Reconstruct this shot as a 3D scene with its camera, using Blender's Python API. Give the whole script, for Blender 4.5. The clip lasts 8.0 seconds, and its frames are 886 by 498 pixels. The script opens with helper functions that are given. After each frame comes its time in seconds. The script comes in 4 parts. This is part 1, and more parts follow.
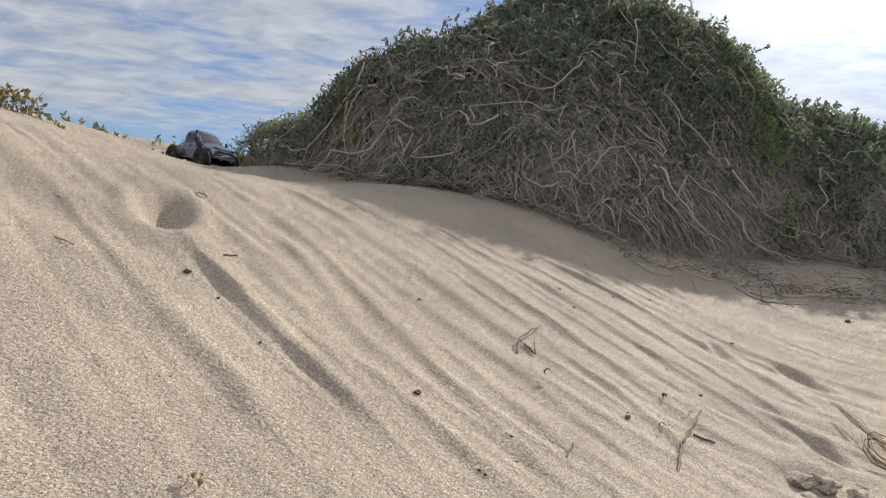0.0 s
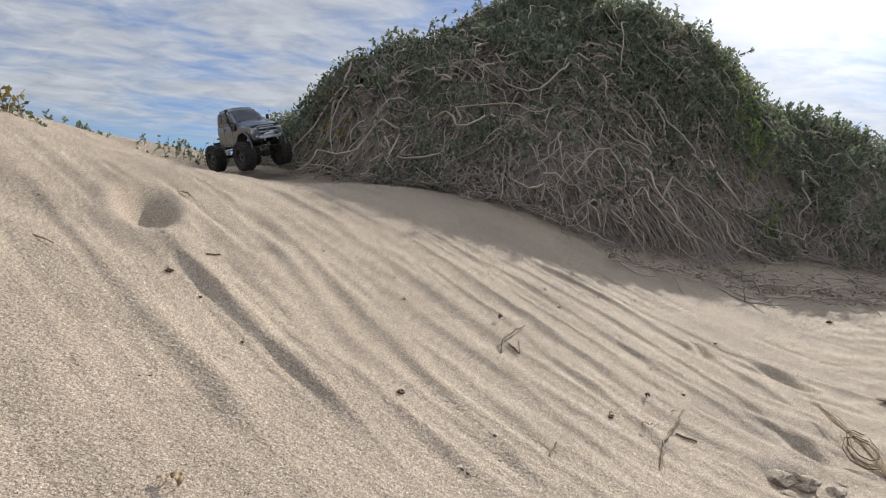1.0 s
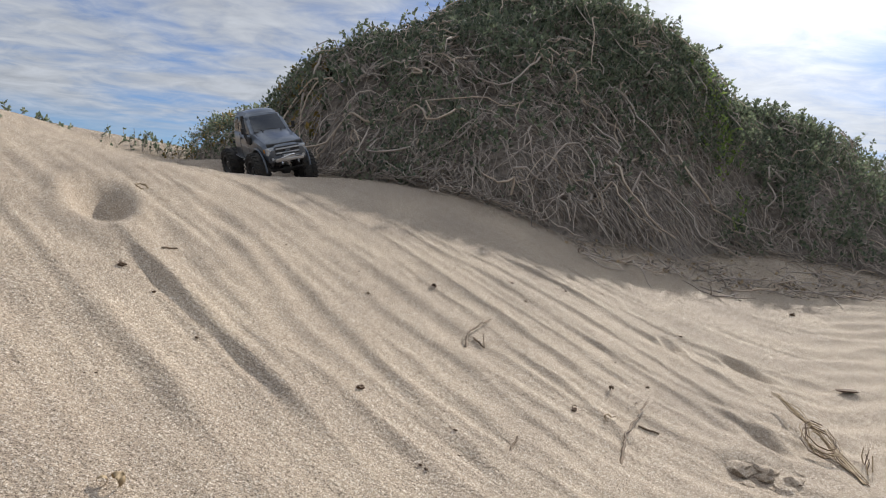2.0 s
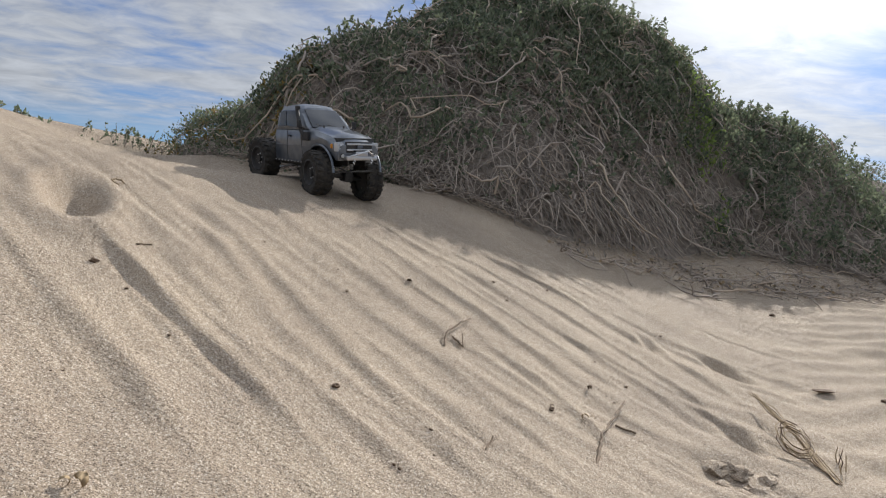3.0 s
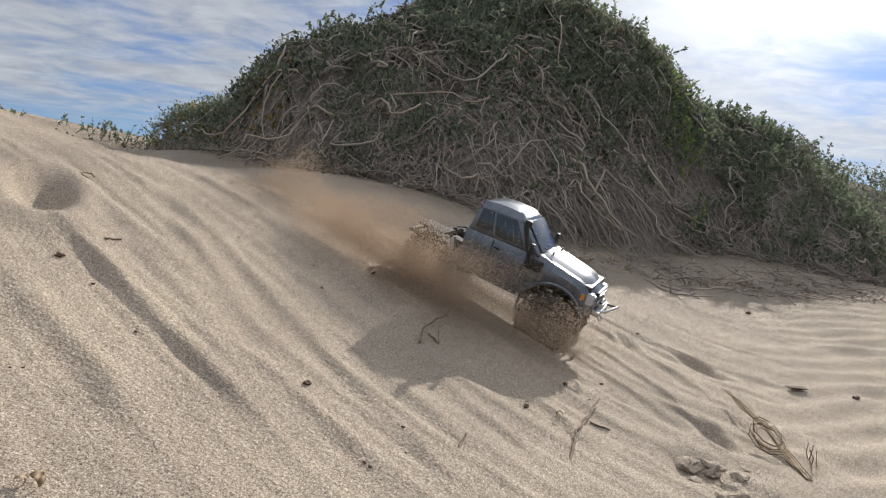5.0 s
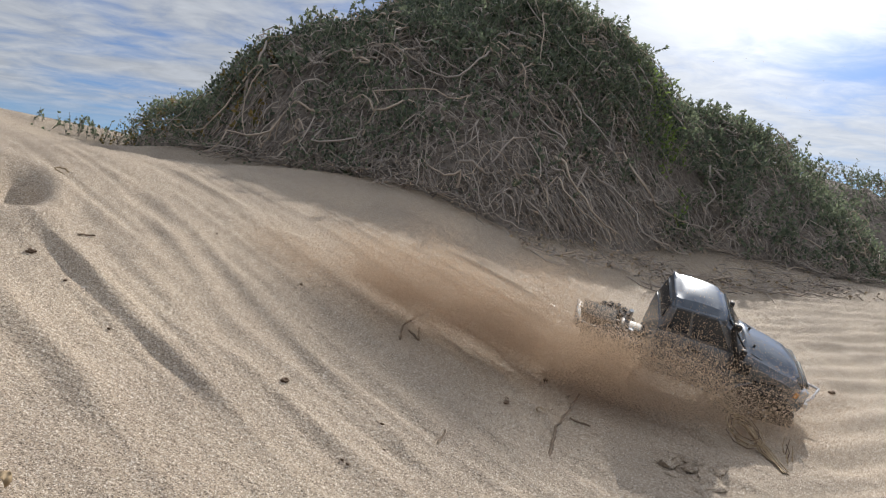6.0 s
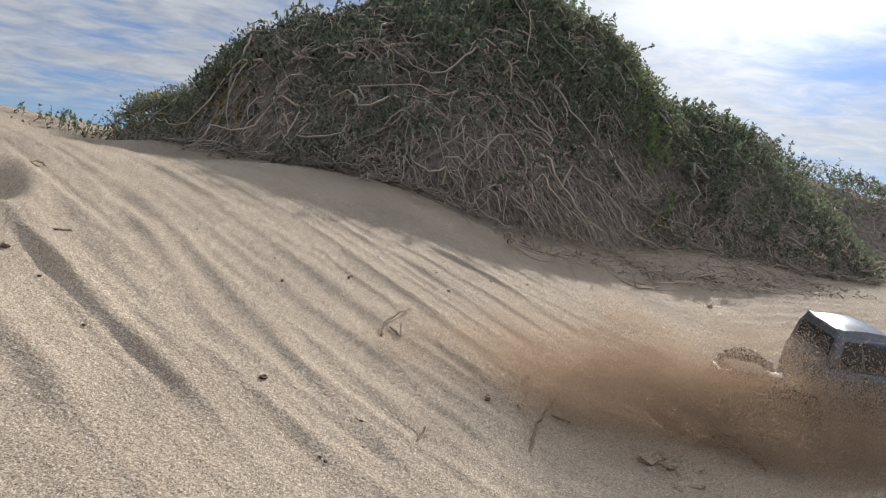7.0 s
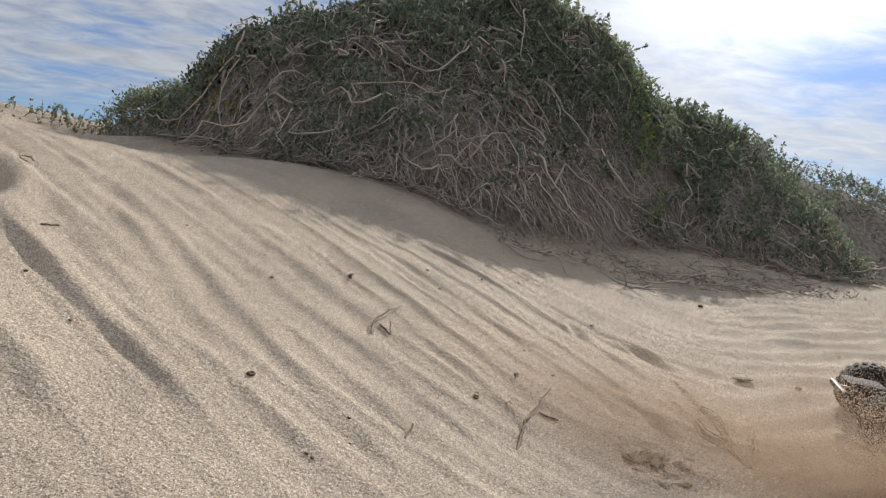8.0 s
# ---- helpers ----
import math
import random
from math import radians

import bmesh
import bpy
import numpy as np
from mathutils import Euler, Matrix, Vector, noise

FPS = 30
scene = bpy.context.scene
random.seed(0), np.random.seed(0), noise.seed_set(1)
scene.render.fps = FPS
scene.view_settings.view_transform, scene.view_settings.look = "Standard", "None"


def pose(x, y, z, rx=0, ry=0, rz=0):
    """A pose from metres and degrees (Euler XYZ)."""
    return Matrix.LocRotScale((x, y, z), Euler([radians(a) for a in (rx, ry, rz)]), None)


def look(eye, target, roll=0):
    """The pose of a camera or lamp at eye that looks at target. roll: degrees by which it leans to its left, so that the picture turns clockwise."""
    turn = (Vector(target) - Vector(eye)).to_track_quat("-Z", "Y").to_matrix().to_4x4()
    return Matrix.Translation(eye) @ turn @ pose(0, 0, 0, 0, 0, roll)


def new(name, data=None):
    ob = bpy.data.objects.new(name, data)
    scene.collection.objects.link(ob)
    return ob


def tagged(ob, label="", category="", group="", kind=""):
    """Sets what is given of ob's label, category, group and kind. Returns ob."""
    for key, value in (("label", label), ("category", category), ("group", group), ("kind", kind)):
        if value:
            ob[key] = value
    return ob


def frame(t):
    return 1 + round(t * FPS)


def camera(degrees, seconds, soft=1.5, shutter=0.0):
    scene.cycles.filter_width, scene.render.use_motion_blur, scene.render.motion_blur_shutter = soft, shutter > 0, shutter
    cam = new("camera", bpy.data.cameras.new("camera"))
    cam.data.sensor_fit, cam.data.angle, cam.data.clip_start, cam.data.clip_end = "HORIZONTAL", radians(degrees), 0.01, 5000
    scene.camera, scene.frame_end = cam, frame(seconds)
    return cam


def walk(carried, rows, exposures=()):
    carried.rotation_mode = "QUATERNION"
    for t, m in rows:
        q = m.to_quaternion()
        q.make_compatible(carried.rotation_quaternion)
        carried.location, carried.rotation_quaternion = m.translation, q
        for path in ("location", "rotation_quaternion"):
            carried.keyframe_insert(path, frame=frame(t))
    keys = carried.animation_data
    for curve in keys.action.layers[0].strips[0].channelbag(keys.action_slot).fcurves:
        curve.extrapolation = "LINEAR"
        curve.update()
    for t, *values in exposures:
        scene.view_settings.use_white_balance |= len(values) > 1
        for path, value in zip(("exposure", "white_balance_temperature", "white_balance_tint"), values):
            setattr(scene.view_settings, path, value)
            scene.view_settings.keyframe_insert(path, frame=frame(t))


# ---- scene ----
cam = camera(69.7, 8.0, soft=1.15)
PATH = [
    (0, (-0.0266, -0.2807, 0.2968), (0.0133, 1.1172, 0.2317), 4.1),
    (0.5, (-0.0231, -0.2807, 0.2954), (0.0175, 1.1172, 0.2331), 4.2),
    (1, (-0.0203, -0.2807, 0.2940), (0.0462, 1.1165, 0.2338), 4.3),
    (1.5, (-0.0077, -0.2744, 0.2912), (0.0910, 1.1207, 0.2275), 4.2),
    (3, (0.0210, -0.2639, 0.2919), (0.1694, 1.1263, 0.2247), 4.8),
    (3.5, (0.0259, -0.2618, 0.2919), (0.1904, 1.1270, 0.2247), 4.8),
    (4, (0.0315, -0.2604, 0.2912), (0.2051, 1.1270, 0.2240), 4.9),
    (5.5, (0.0406, -0.2562, 0.2891), (0.2380, 1.1277, 0.2191), 5.2),
    (6, (0.0455, -0.2541, 0.2877), (0.2653, 1.1270, 0.2170), 5.2),
    (6.5, (0.0511, -0.2527, 0.2877), (0.2877, 1.1249, 0.2135), 5.2),
    (7, (0.0567, -0.2520, 0.2884), (0.3038, 1.1235, 0.2128), 5.5),
    (7.5, (0.0609, -0.2534, 0.2877), (0.3150, 1.1214, 0.2114), 5.7),
    (8, (0.0644, -0.2541, 0.2877), (0.3248, 1.1193, 0.2100), 5.9),
]
walk(cam, [(t, look(eye, target, roll)) for t, eye, target, roll in PATH], [(0, 0.17), (1.5, 0.13), (3.5, 0.05), (8, 0.05)])

# ---- light ----
SUN = Vector((math.sin(radians(36)) * math.cos(radians(30)), math.cos(radians(36)) * math.cos(radians(30)), math.sin(radians(30))))

world = bpy.data.worlds.new("world")
scene.world = world
world.use_nodes = True
wn, wl = world.node_tree.nodes, world.node_tree.links
wn.clear()


def wnode(kind, **inputs):
    n = wn.new(kind)
    for key, value in inputs.items():
        n.inputs[key].default_value = value
    return n


def wmath(op, a, b=None, c=None):
    n = wn.new("ShaderNodeMath")
    n.operation = op
    for i, v in enumerate((a, b, c)):
        if v is None:
            continue
        if isinstance(v, (int, float)):
            n.inputs[i].default_value = v
        else:
            wl.new(v, n.inputs[i])
    return n.outputs[0]


def build_sky():
    """Clear sky with a layer of thin high cloud, brighter round the sun."""
    sky = wn.new("ShaderNodeTexSky")
    sky.sky_type, sky.sun_disc = "NISHITA", False
    sky.sun_elevation = math.asin(SUN.z)
    sky.sun_rotation = math.atan2(SUN.x, SUN.y)
    sky.air_density, sky.dust_density, sky.ozone_density = 1.0, 0.15, 3.0
    co = wn.new("ShaderNodeTexCoord")
    sep = wn.new("ShaderNodeSeparateXYZ")
    wl.new(co.outputs["Generated"], sep.inputs[0])
    # project the direction onto a flat cloud layer
    up = wmath("MAXIMUM", wmath("ADD", sep.outputs[2], 0.10), 0.02)
    px, py = wmath("DIVIDE", sep.outputs[0], up), wmath("DIVIDE", sep.outputs[1], up)
    com = wn.new("ShaderNodeCombineXYZ")
    wl.new(px, com.inputs[0]), wl.new(py, com.inputs[1])
    turn = wn.new("ShaderNodeMapping")
    turn.inputs["Rotation"].default_value[2] = radians(28)
    turn.inputs["Scale"].default_value = (0.75, 1.05, 1.0)
    turn.inputs["Location"].default_value = (1.7, 0.6, 0.0)
    wl.new(com.outputs[0], turn.inputs[0])
    big = wnode("ShaderNodeTexNoise", Scale=1.1, Detail=6.0, Roughness=0.55, Distortion=0.35)
    fine = wnode("ShaderNodeTexNoise", Scale=5.5, Detail=5.0, Roughness=0.6, Distortion=0.5)
    wl.new(turn.outputs[0], big.inputs["Vector"]), wl.new(turn.outputs[0], fine.inputs["Vector"])
    mixed = wmath("ADD", wmath("MULTIPLY", big.outputs[0], 0.74), wmath("MULTIPLY", fine.outputs[0], 0.26))
    cover = wn.new("ShaderNodeMapRange")
    cover.interpolation_type = "SMOOTHSTEP"
    cover.inputs[1].default_value, cover.inputs[2].default_value = 0.31, 0.58
    wl.new(mixed, cover.inputs[0])
    # fewer clouds right above the horizon
    low = wn.new("ShaderNodeMapRange")
    low.interpolation_type = "SMOOTHSTEP"
    low.inputs[1].default_value, low.inputs[2].default_value = 0.065, 0.135
    wl.new(sep.outputs[2], low.inputs[0])
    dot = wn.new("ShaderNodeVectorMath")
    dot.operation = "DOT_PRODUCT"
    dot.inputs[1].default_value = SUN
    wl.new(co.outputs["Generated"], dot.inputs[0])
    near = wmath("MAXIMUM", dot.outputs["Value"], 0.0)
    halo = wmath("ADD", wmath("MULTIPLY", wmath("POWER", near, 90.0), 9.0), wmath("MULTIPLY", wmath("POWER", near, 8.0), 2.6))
    # unseen sky overhead gets added brightness, as fill light for the shadows
    over = wn.new("ShaderNodeMapRange")
    over.inputs[1].default_value, over.inputs[2].default_value = 0.35, 0.85
    over.inputs[3].default_value, over.inputs[4].default_value = 0.0, 5.5
    wl.new(sep.outputs[2], over.inputs[0])
    shade = wmath("MULTIPLY_ADD", fine.outputs[0], 3.2, 2.1)
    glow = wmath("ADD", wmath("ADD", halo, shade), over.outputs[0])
    cloud = wn.new("ShaderNodeCombineColor")
    for i, tint in enumerate((0.93, 0.98, 1.06)):
        wl.new(wmath("MULTIPLY", glow, tint), cloud.inputs[i])
    amount = wmath("MULTIPLY", cover.outputs[0], wmath("ADD", wmath("MULTIPLY", low.outputs[0], 0.80), 0.14))
    mix = wn.new("ShaderNodeMix")
    mix.data_type = "RGBA"
    blue = wn.new("ShaderNodeMix")
    blue.data_type, blue.blend_type = "RGBA", "MULTIPLY"
    blue.inputs["Factor"].default_value = 1.0
    blue.inputs["B"].default_value = (0.36, 0.47, 0.67, 1)
    wl.new(sky.outputs[0], blue.inputs["A"])
    wl.new(amount, mix.inputs["Factor"]), wl.new(blue.outputs["Result"], mix.inputs["A"]), wl.new(cloud.outputs[0], mix.inputs["B"])
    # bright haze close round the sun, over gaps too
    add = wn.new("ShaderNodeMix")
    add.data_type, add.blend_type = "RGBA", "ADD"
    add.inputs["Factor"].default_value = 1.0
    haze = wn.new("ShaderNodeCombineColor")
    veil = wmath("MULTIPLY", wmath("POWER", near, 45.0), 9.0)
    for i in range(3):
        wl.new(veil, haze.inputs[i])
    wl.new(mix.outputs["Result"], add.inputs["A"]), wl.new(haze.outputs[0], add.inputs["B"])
    bg = wnode("ShaderNodeBackground", Strength=0.13)
    out = wn.new("ShaderNodeOutputWorld")
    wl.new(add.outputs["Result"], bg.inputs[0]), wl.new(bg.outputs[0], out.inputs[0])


build_sky()
sun = new("sun", bpy.data.lights.new("sun", "SUN"))
sun.data.energy, sun.data.angle, sun.data.color = 4.8, radians(0.6), (1.0, 0.95, 0.88)
sun.matrix_world = look(SUN * 30, (0, 0, 0))


# ---- materials ----
def material(name, color, rough=0.7, metal=0.0, spec=0.5):
    m = bpy.data.materials.new(name)
    m.use_nodes = True
    b = m.node_tree.nodes["Principled BSDF"]
    b.inputs["Base Color"].default_value = (*color, 1)
    b.inputs["Roughness"].default_value, b.inputs["Metallic"].default_value = rough, metal
    b.inputs["Specular IOR Level"].default_value = spec
    return m


def add_noise(m, scale, low, high, detail=4.0, stretch=(1, 1, 1), coords="Object", into="Base Color"):
    """Colour of m from low to high by noise."""
    n, l = m.node_tree.nodes, m.node_tree.links
    co, mp, tx, ramp = (n.new("ShaderNode" + k) for k in ("TexCoord", "Mapping", "TexNoise", "ValToRGB"))
    mp.inputs["Scale"].default_value = stretch
    tx.inputs["Scale"].default_value, tx.inputs["Detail"].default_value = scale, detail
    ramp.color_ramp.elements[0].position, ramp.color_ramp.elements[1].position = 0.32, 0.68
    ramp.color_ramp.elements[0].color, ramp.color_ramp.elements[1].color = (*low, 1), (*high, 1)
    l.new(co.outputs[coords], mp.inputs[0]), l.new(mp.outputs[0], tx.inputs["Vector"]), l.new(tx.outputs[0], ramp.inputs[0])
    l.new(ramp.outputs[0], n["Principled BSDF"].inputs[into])
    return tx, ramp


def add_bump(m, scale, strength, distance, detail=3.0):
    n, l = m.node_tree.nodes, m.node_tree.links
    co, tx, bp = n.new("ShaderNodeTexCoord"), n.new("ShaderNodeTexNoise"), n.new("ShaderNodeBump")
    tx.inputs["Scale"].default_value, tx.inputs["Detail"].default_value = scale, detail
    bp.inputs["Strength"].default_value, bp.inputs["Distance"].default_value = strength, distance
    l.new(co.outputs["Object"], tx.inputs["Vector"]), l.new(tx.outputs[0], bp.inputs["Height"])
    l.new(bp.outputs[0], n["Principled BSDF"].inputs["Normal"])


def per_island(m, dark, light, transmit=0.0):
    """A colour for each loose piece of a mesh; leaves let some light through."""
    n, l = m.node_tree.nodes, m.node_tree.links
    geo, ramp = n.new("ShaderNodeNewGeometry"), n.new("ShaderNodeValToRGB")
    ramp.color_ramp.elements[0].color, ramp.color_ramp.elements[1].color = (*dark, 1), (*light, 1)
    l.new(geo.outputs["Random Per Island"], ramp.inputs[0])
    b = n["Principled BSDF"]
    l.new(ramp.outputs[0], b.inputs["Base Color"])
    if transmit:
        tr, mx = n.new("ShaderNodeBsdfTranslucent"), n.new("ShaderNodeMixShader")
        mx.inputs[0].default_value = transmit
        l.new(ramp.outputs[0], tr.inputs[0]), l.new(b.outputs[0], mx.inputs[1]), l.new(tr.outputs[0], mx.inputs[2])
        l.new(mx.outputs[0], n["Material Output"].inputs[0])
    return ramp


def sand_material():
    m = material("sand", (0.45, 0.35, 0.24), 0.85, 0, 0.3)
    n, l = m.node_tree.nodes, m.node_tree.links
    b = n["Principled BSDF"]
    co = n.new("ShaderNodeTexCoord")
    grain, ramp = n.new("ShaderNodeTexVoronoi"), n.new("ShaderNodeValToRGB")
    grain.inputs["Scale"].default_value = 820
    e = ramp.color_ramp.elements
    e[0].position, e[0].color = 0.0, (0.10, 0.075, 0.055, 1)
    e[1].position, e[1].color = 1.0, (0.85, 0.78, 0.67, 1)
    for pos, c in ((0.16, (0.31, 0.245, 0.185)), (0.55, (0.475, 0.385, 0.285)), (0.86, (0.60, 0.505, 0.40))):
        s = e.new(pos)
        s.color = (*c, 1)
    sep = n.new("ShaderNodeSeparateColor")
    l.new(co.outputs["Object"], grain.inputs["Vector"])
    l.new(grain.outputs["Color"], sep.inputs[0]), l.new(sep.outputs[0], ramp.inputs[0])
    big, mix, tint = n.new("ShaderNodeTexNoise"), n.new("ShaderNodeMix"), n.new("ShaderNodeValToRGB")
    big.inputs["Scale"].default_value, big.inputs["Detail"].default_value = 3.5, 5.0
    tint.color_ramp.elements[0].color, tint.color_ramp.elements[1].color = (0.78, 0.76, 0.75, 1), (0.98, 0.957, 0.925, 1)
    tint.color_ramp.elements[0].position, tint.color_ramp.elements[1].position = 0.3, 0.7
    mix.data_type, mix.blend_type = "RGBA", "MULTIPLY"
    mix.inputs["Factor"].default_value = 1.0
    l.new(co.outputs["Object"], big.inputs["Vector"]), l.new(big.outputs[0], tint.inputs[0])
    l.new(ramp.outputs[0], mix.inputs["A"]), l.new(tint.outputs[0], mix.inputs["B"])
    l.new(mix.outputs["Result"], b.inputs["Base Color"])
    # a few shiny grains
    shine = n.new("ShaderNodeMapRange")
    shine.inputs[1].default_value, shine.inputs[2].default_value = 0.96, 0.98
    shine.inputs[3].default_value, shine.inputs[4].default_value = 0.92, 0.42
    l.new(sep.outputs[1], shine.inputs[0]), l.new(shine.outputs[0], b.inputs["Roughness"])
    # relief: single grains over clumps
    clump, total, bump = n.new("ShaderNodeTexNoise"), n.new("ShaderNodeMath"), n.new("ShaderNodeBump")
    clump.inputs["Scale"].default_value, clump.inputs["Detail"].default_value = 170, 3.0
    total.operation = "MULTIPLY_ADD"
    total.inputs[1].default_value = 1.0
    l.new(co.outputs["Object"], clump.inputs["Vector"])
    l.new(sep.outputs[2], total.inputs[0]), l.new(clump.outputs[0], total.inputs[2])
    bump.inputs["Strength"].default_value, bump.inputs["Distance"].default_value = 1.0, 0.0028
    l.new(total.outputs[0], bump.inputs["Height"]), l.new(bump.outputs[0], b.inputs["Normal"])
    return m


SAND = sand_material()
LITTER = material("leaf_litter", (0.05, 0.038, 0.028), 0.95)
add_noise(LITTER, 30, (0.12, 0.10, 0.083), (0.32, 0.27, 0.22), 6)
add_bump(LITTER, 60, 1.0, 0.02)
BARK = material("dry_stem", (0.2, 0.16, 0.12), 0.85)
per_island(BARK, (0.15, 0.125, 0.105), (0.46, 0.39, 0.325))
PALE = material("pale_stem", (0.36, 0.28, 0.2), 0.85)
per_island(PALE, (0.26, 0.205, 0.155), (0.52, 0.42, 0.32))
LEAF = material("green_leaf", (0.05, 0.09, 0.03), 0.55)
per_island(LEAF, (0.07, 0.092, 0.062), (0.215, 0.25, 0.155), 0.5)
LEAF_YELLOW = material("yellow_leaf", (0.2, 0.16, 0.04), 0.6)
per_island(LEAF_YELLOW, (0.10, 0.10, 0.03), (0.34, 0.23, 0.07), 0.35)
# brighter copy of the green leaf, with sunlight painted into its colour
LEAF_SUNLIT = material("sunlit_leaf", (0.2, 0.3, 0.06), 0.5)
per_island(LEAF_SUNLIT, (0.16, 0.24, 0.06), (0.32, 0.42, 0.12), 0.6)
STICK = material("brown_stick", (0.2, 0.14, 0.09), 0.85)
add_noise(STICK, 80, (0.10, 0.072, 0.05), (0.27, 0.195, 0.13))
DEBRIS = material("brown_debris", (0.13, 0.085, 0.055), 0.9)
add_noise(DEBRIS, 60, (0.05, 0.03, 0.02), (0.2, 0.13, 0.08))
STRAW = material("straw", (0.36, 0.27, 0.15), 0.8)
add_noise(STRAW, 90, (0.22, 0.15, 0.08), (0.45, 0.34, 0.2))
PAINT = material("grey_paint", (0.11, 0.125, 0.15), 0.32, 0.6)
add_noise(PAINT, 40, (0.095, 0.108, 0.13), (0.15, 0.165, 0.185), 8)
PAINT.node_tree.nodes["Principled BSDF"].inputs["Coat Weight"].default_value = 0.5
GLASS = material("smoked_glass", (0.02, 0.024, 0.03), 0.12, 0.0, 0.8)
BLACK = material("black_plastic", (0.014, 0.014, 0.015), 0.55)
add_noise(BLACK, 120, (0.010, 0.010, 0.011), (0.03, 0.028, 0.026))
RUBBER = material("rubber", (0.016, 0.015, 0.015), 0.85)
add_noise(RUBBER, 70, (0.012, 0.012, 0.012), (0.045, 0.038, 0.03))
SILVER = material("silver_metal", (0.55, 0.55, 0.56), 0.3, 1.0)
WHITE = material("white_plastic", (0.7, 0.7, 0.68), 0.4)
LENS = material("clear_lens", (0.5, 0.52, 0.54), 0.15, 0.3)
AMBER = material("amber_lens", (0.55, 0.22, 0.03), 0.25)
DUST = material("flying_sand", (0.42, 0.29, 0.17), 0.95, 0, 0.1)
per_island(DUST, (0.45, 0.335, 0.235), (0.68, 0.535, 0.395), 0.4)


# ---- building helpers ----
def mesh_of(bm, name, mat, smooth=True):
    me = bpy.data.meshes.new(name)
    bm.to_mesh(me)
    bm.free()
    me.materials.append(mat)
    if smooth:
        me.polygons.foreach_set("use_smooth", [True] * len(me.polygons))
        me.set_sharp_from_angle(angle=radians(38))
    return me


def part(name, bm, mat, parent, label="", kind="", smooth=True):
    ob = new(name, mesh_of(bm, name, mat, smooth))
    ob.parent = parent
    return tagged(ob, label=label, kind=kind)


def raw(name, verts, faces, mat, parent=None, smooth=False):
    """A mesh object from arrays of points and faces."""
    me = bpy.data.meshes.new(name)
    me.from_pydata([tuple(v) for v in verts], [], [tuple(int(i) for i in f) for f in faces])
    me.materials.append(mat)
    if smooth:
        me.polygons.foreach_set("use_smooth", [True] * len(me.polygons))
    ob = new(name, me)
    ob.parent = parent
    return ob


# ---- the dune ----
def soft_max(a, b, k):
    return 0.5 * (a + b + np.sqrt((a - b) ** 2 + k * k))


def base_height(x, y):
    """Slip slope down to a flat, under a plateau; past the site the land levels out."""
    slope = -0.1995 - 0.313 * x + 0.292 * y
    plateau = 0.385 - 0.093 * x + 0.034 * y
    flat = -0.199 - 0.026 * x + 0.123 * np.clip(y, -1.0, 3.2)
    z = soft_max(flat, -soft_max(-slope, -plateau, 0.105), 0.084)
    # sand banked up against the mound, and a dip behind the crest
    z = z + 0.03 * np.exp(-((x - 0.34) / 0.30) ** 2 - ((y - 2.35) / 0.32) ** 2) + 0.045 * np.exp(-((x - 1.10) / 0.30) ** 2 - ((y - 2.60) / 0.35) ** 2)
    z = z - 0.065 * np.exp(-((x + 0.62) / 0.55) ** 2 - ((y - 2.50) / 0.50) ** 2) - 0.10 * np.exp(-((x + 0.95) / 0.42) ** 2 - ((y - 2.45) / 0.75) ** 2)
    z = z - 0.055 * np.exp(-((x + 0.82) / 0.42) ** 2 - ((y - 2.0) / 0.55) ** 2)
    z = z - 0.10 * np.exp(-((x + 1.24) / 0.36) ** 2 - ((y - 3.10) / 0.50) ** 2)
    z = z - 0.15 * np.exp(-((x + 1.60) / 0.50) ** 2 - ((y - 3.95) / 0.55) ** 2)
    z = z + 0.10 * np.exp(-((x - 2.1) / 0.75) ** 2 - ((y - 3.05) / 0.42) ** 2)
    r = np.sqrt(x * x + (y - 2) ** 2)
    far = np.clip((r - 6) / 14, 0, 1)
    far = far * far * (3 - 2 * far)
    return z * (1 - far) + far * (0.2 + 0.25 * np.sin(x * 0.11) * np.cos(y * 0.09))


def lattice(ix, iy, seed):
    n = np.sin(ix * 127.1 + iy * 311.7 + seed * 74.7) * 43758.5453
    return n - np.floor(n)


def value_noise(x, y, seed=0):
    ix, iy = np.floor(x), np.floor(y)
    fx, fy = x - ix, y - iy
    fx, fy = fx * fx * (3 - 2 * fx), fy * fy * (3 - 2 * fy)
    a, b = lattice(ix, iy, seed), lattice(ix + 1, iy, seed)
    c, d = lattice(ix, iy + 1, seed), lattice(ix + 1, iy + 1, seed)
    return (a + (b - a) * fx) * (1 - fy) + (c + (d - c) * fx) * fy - 0.5


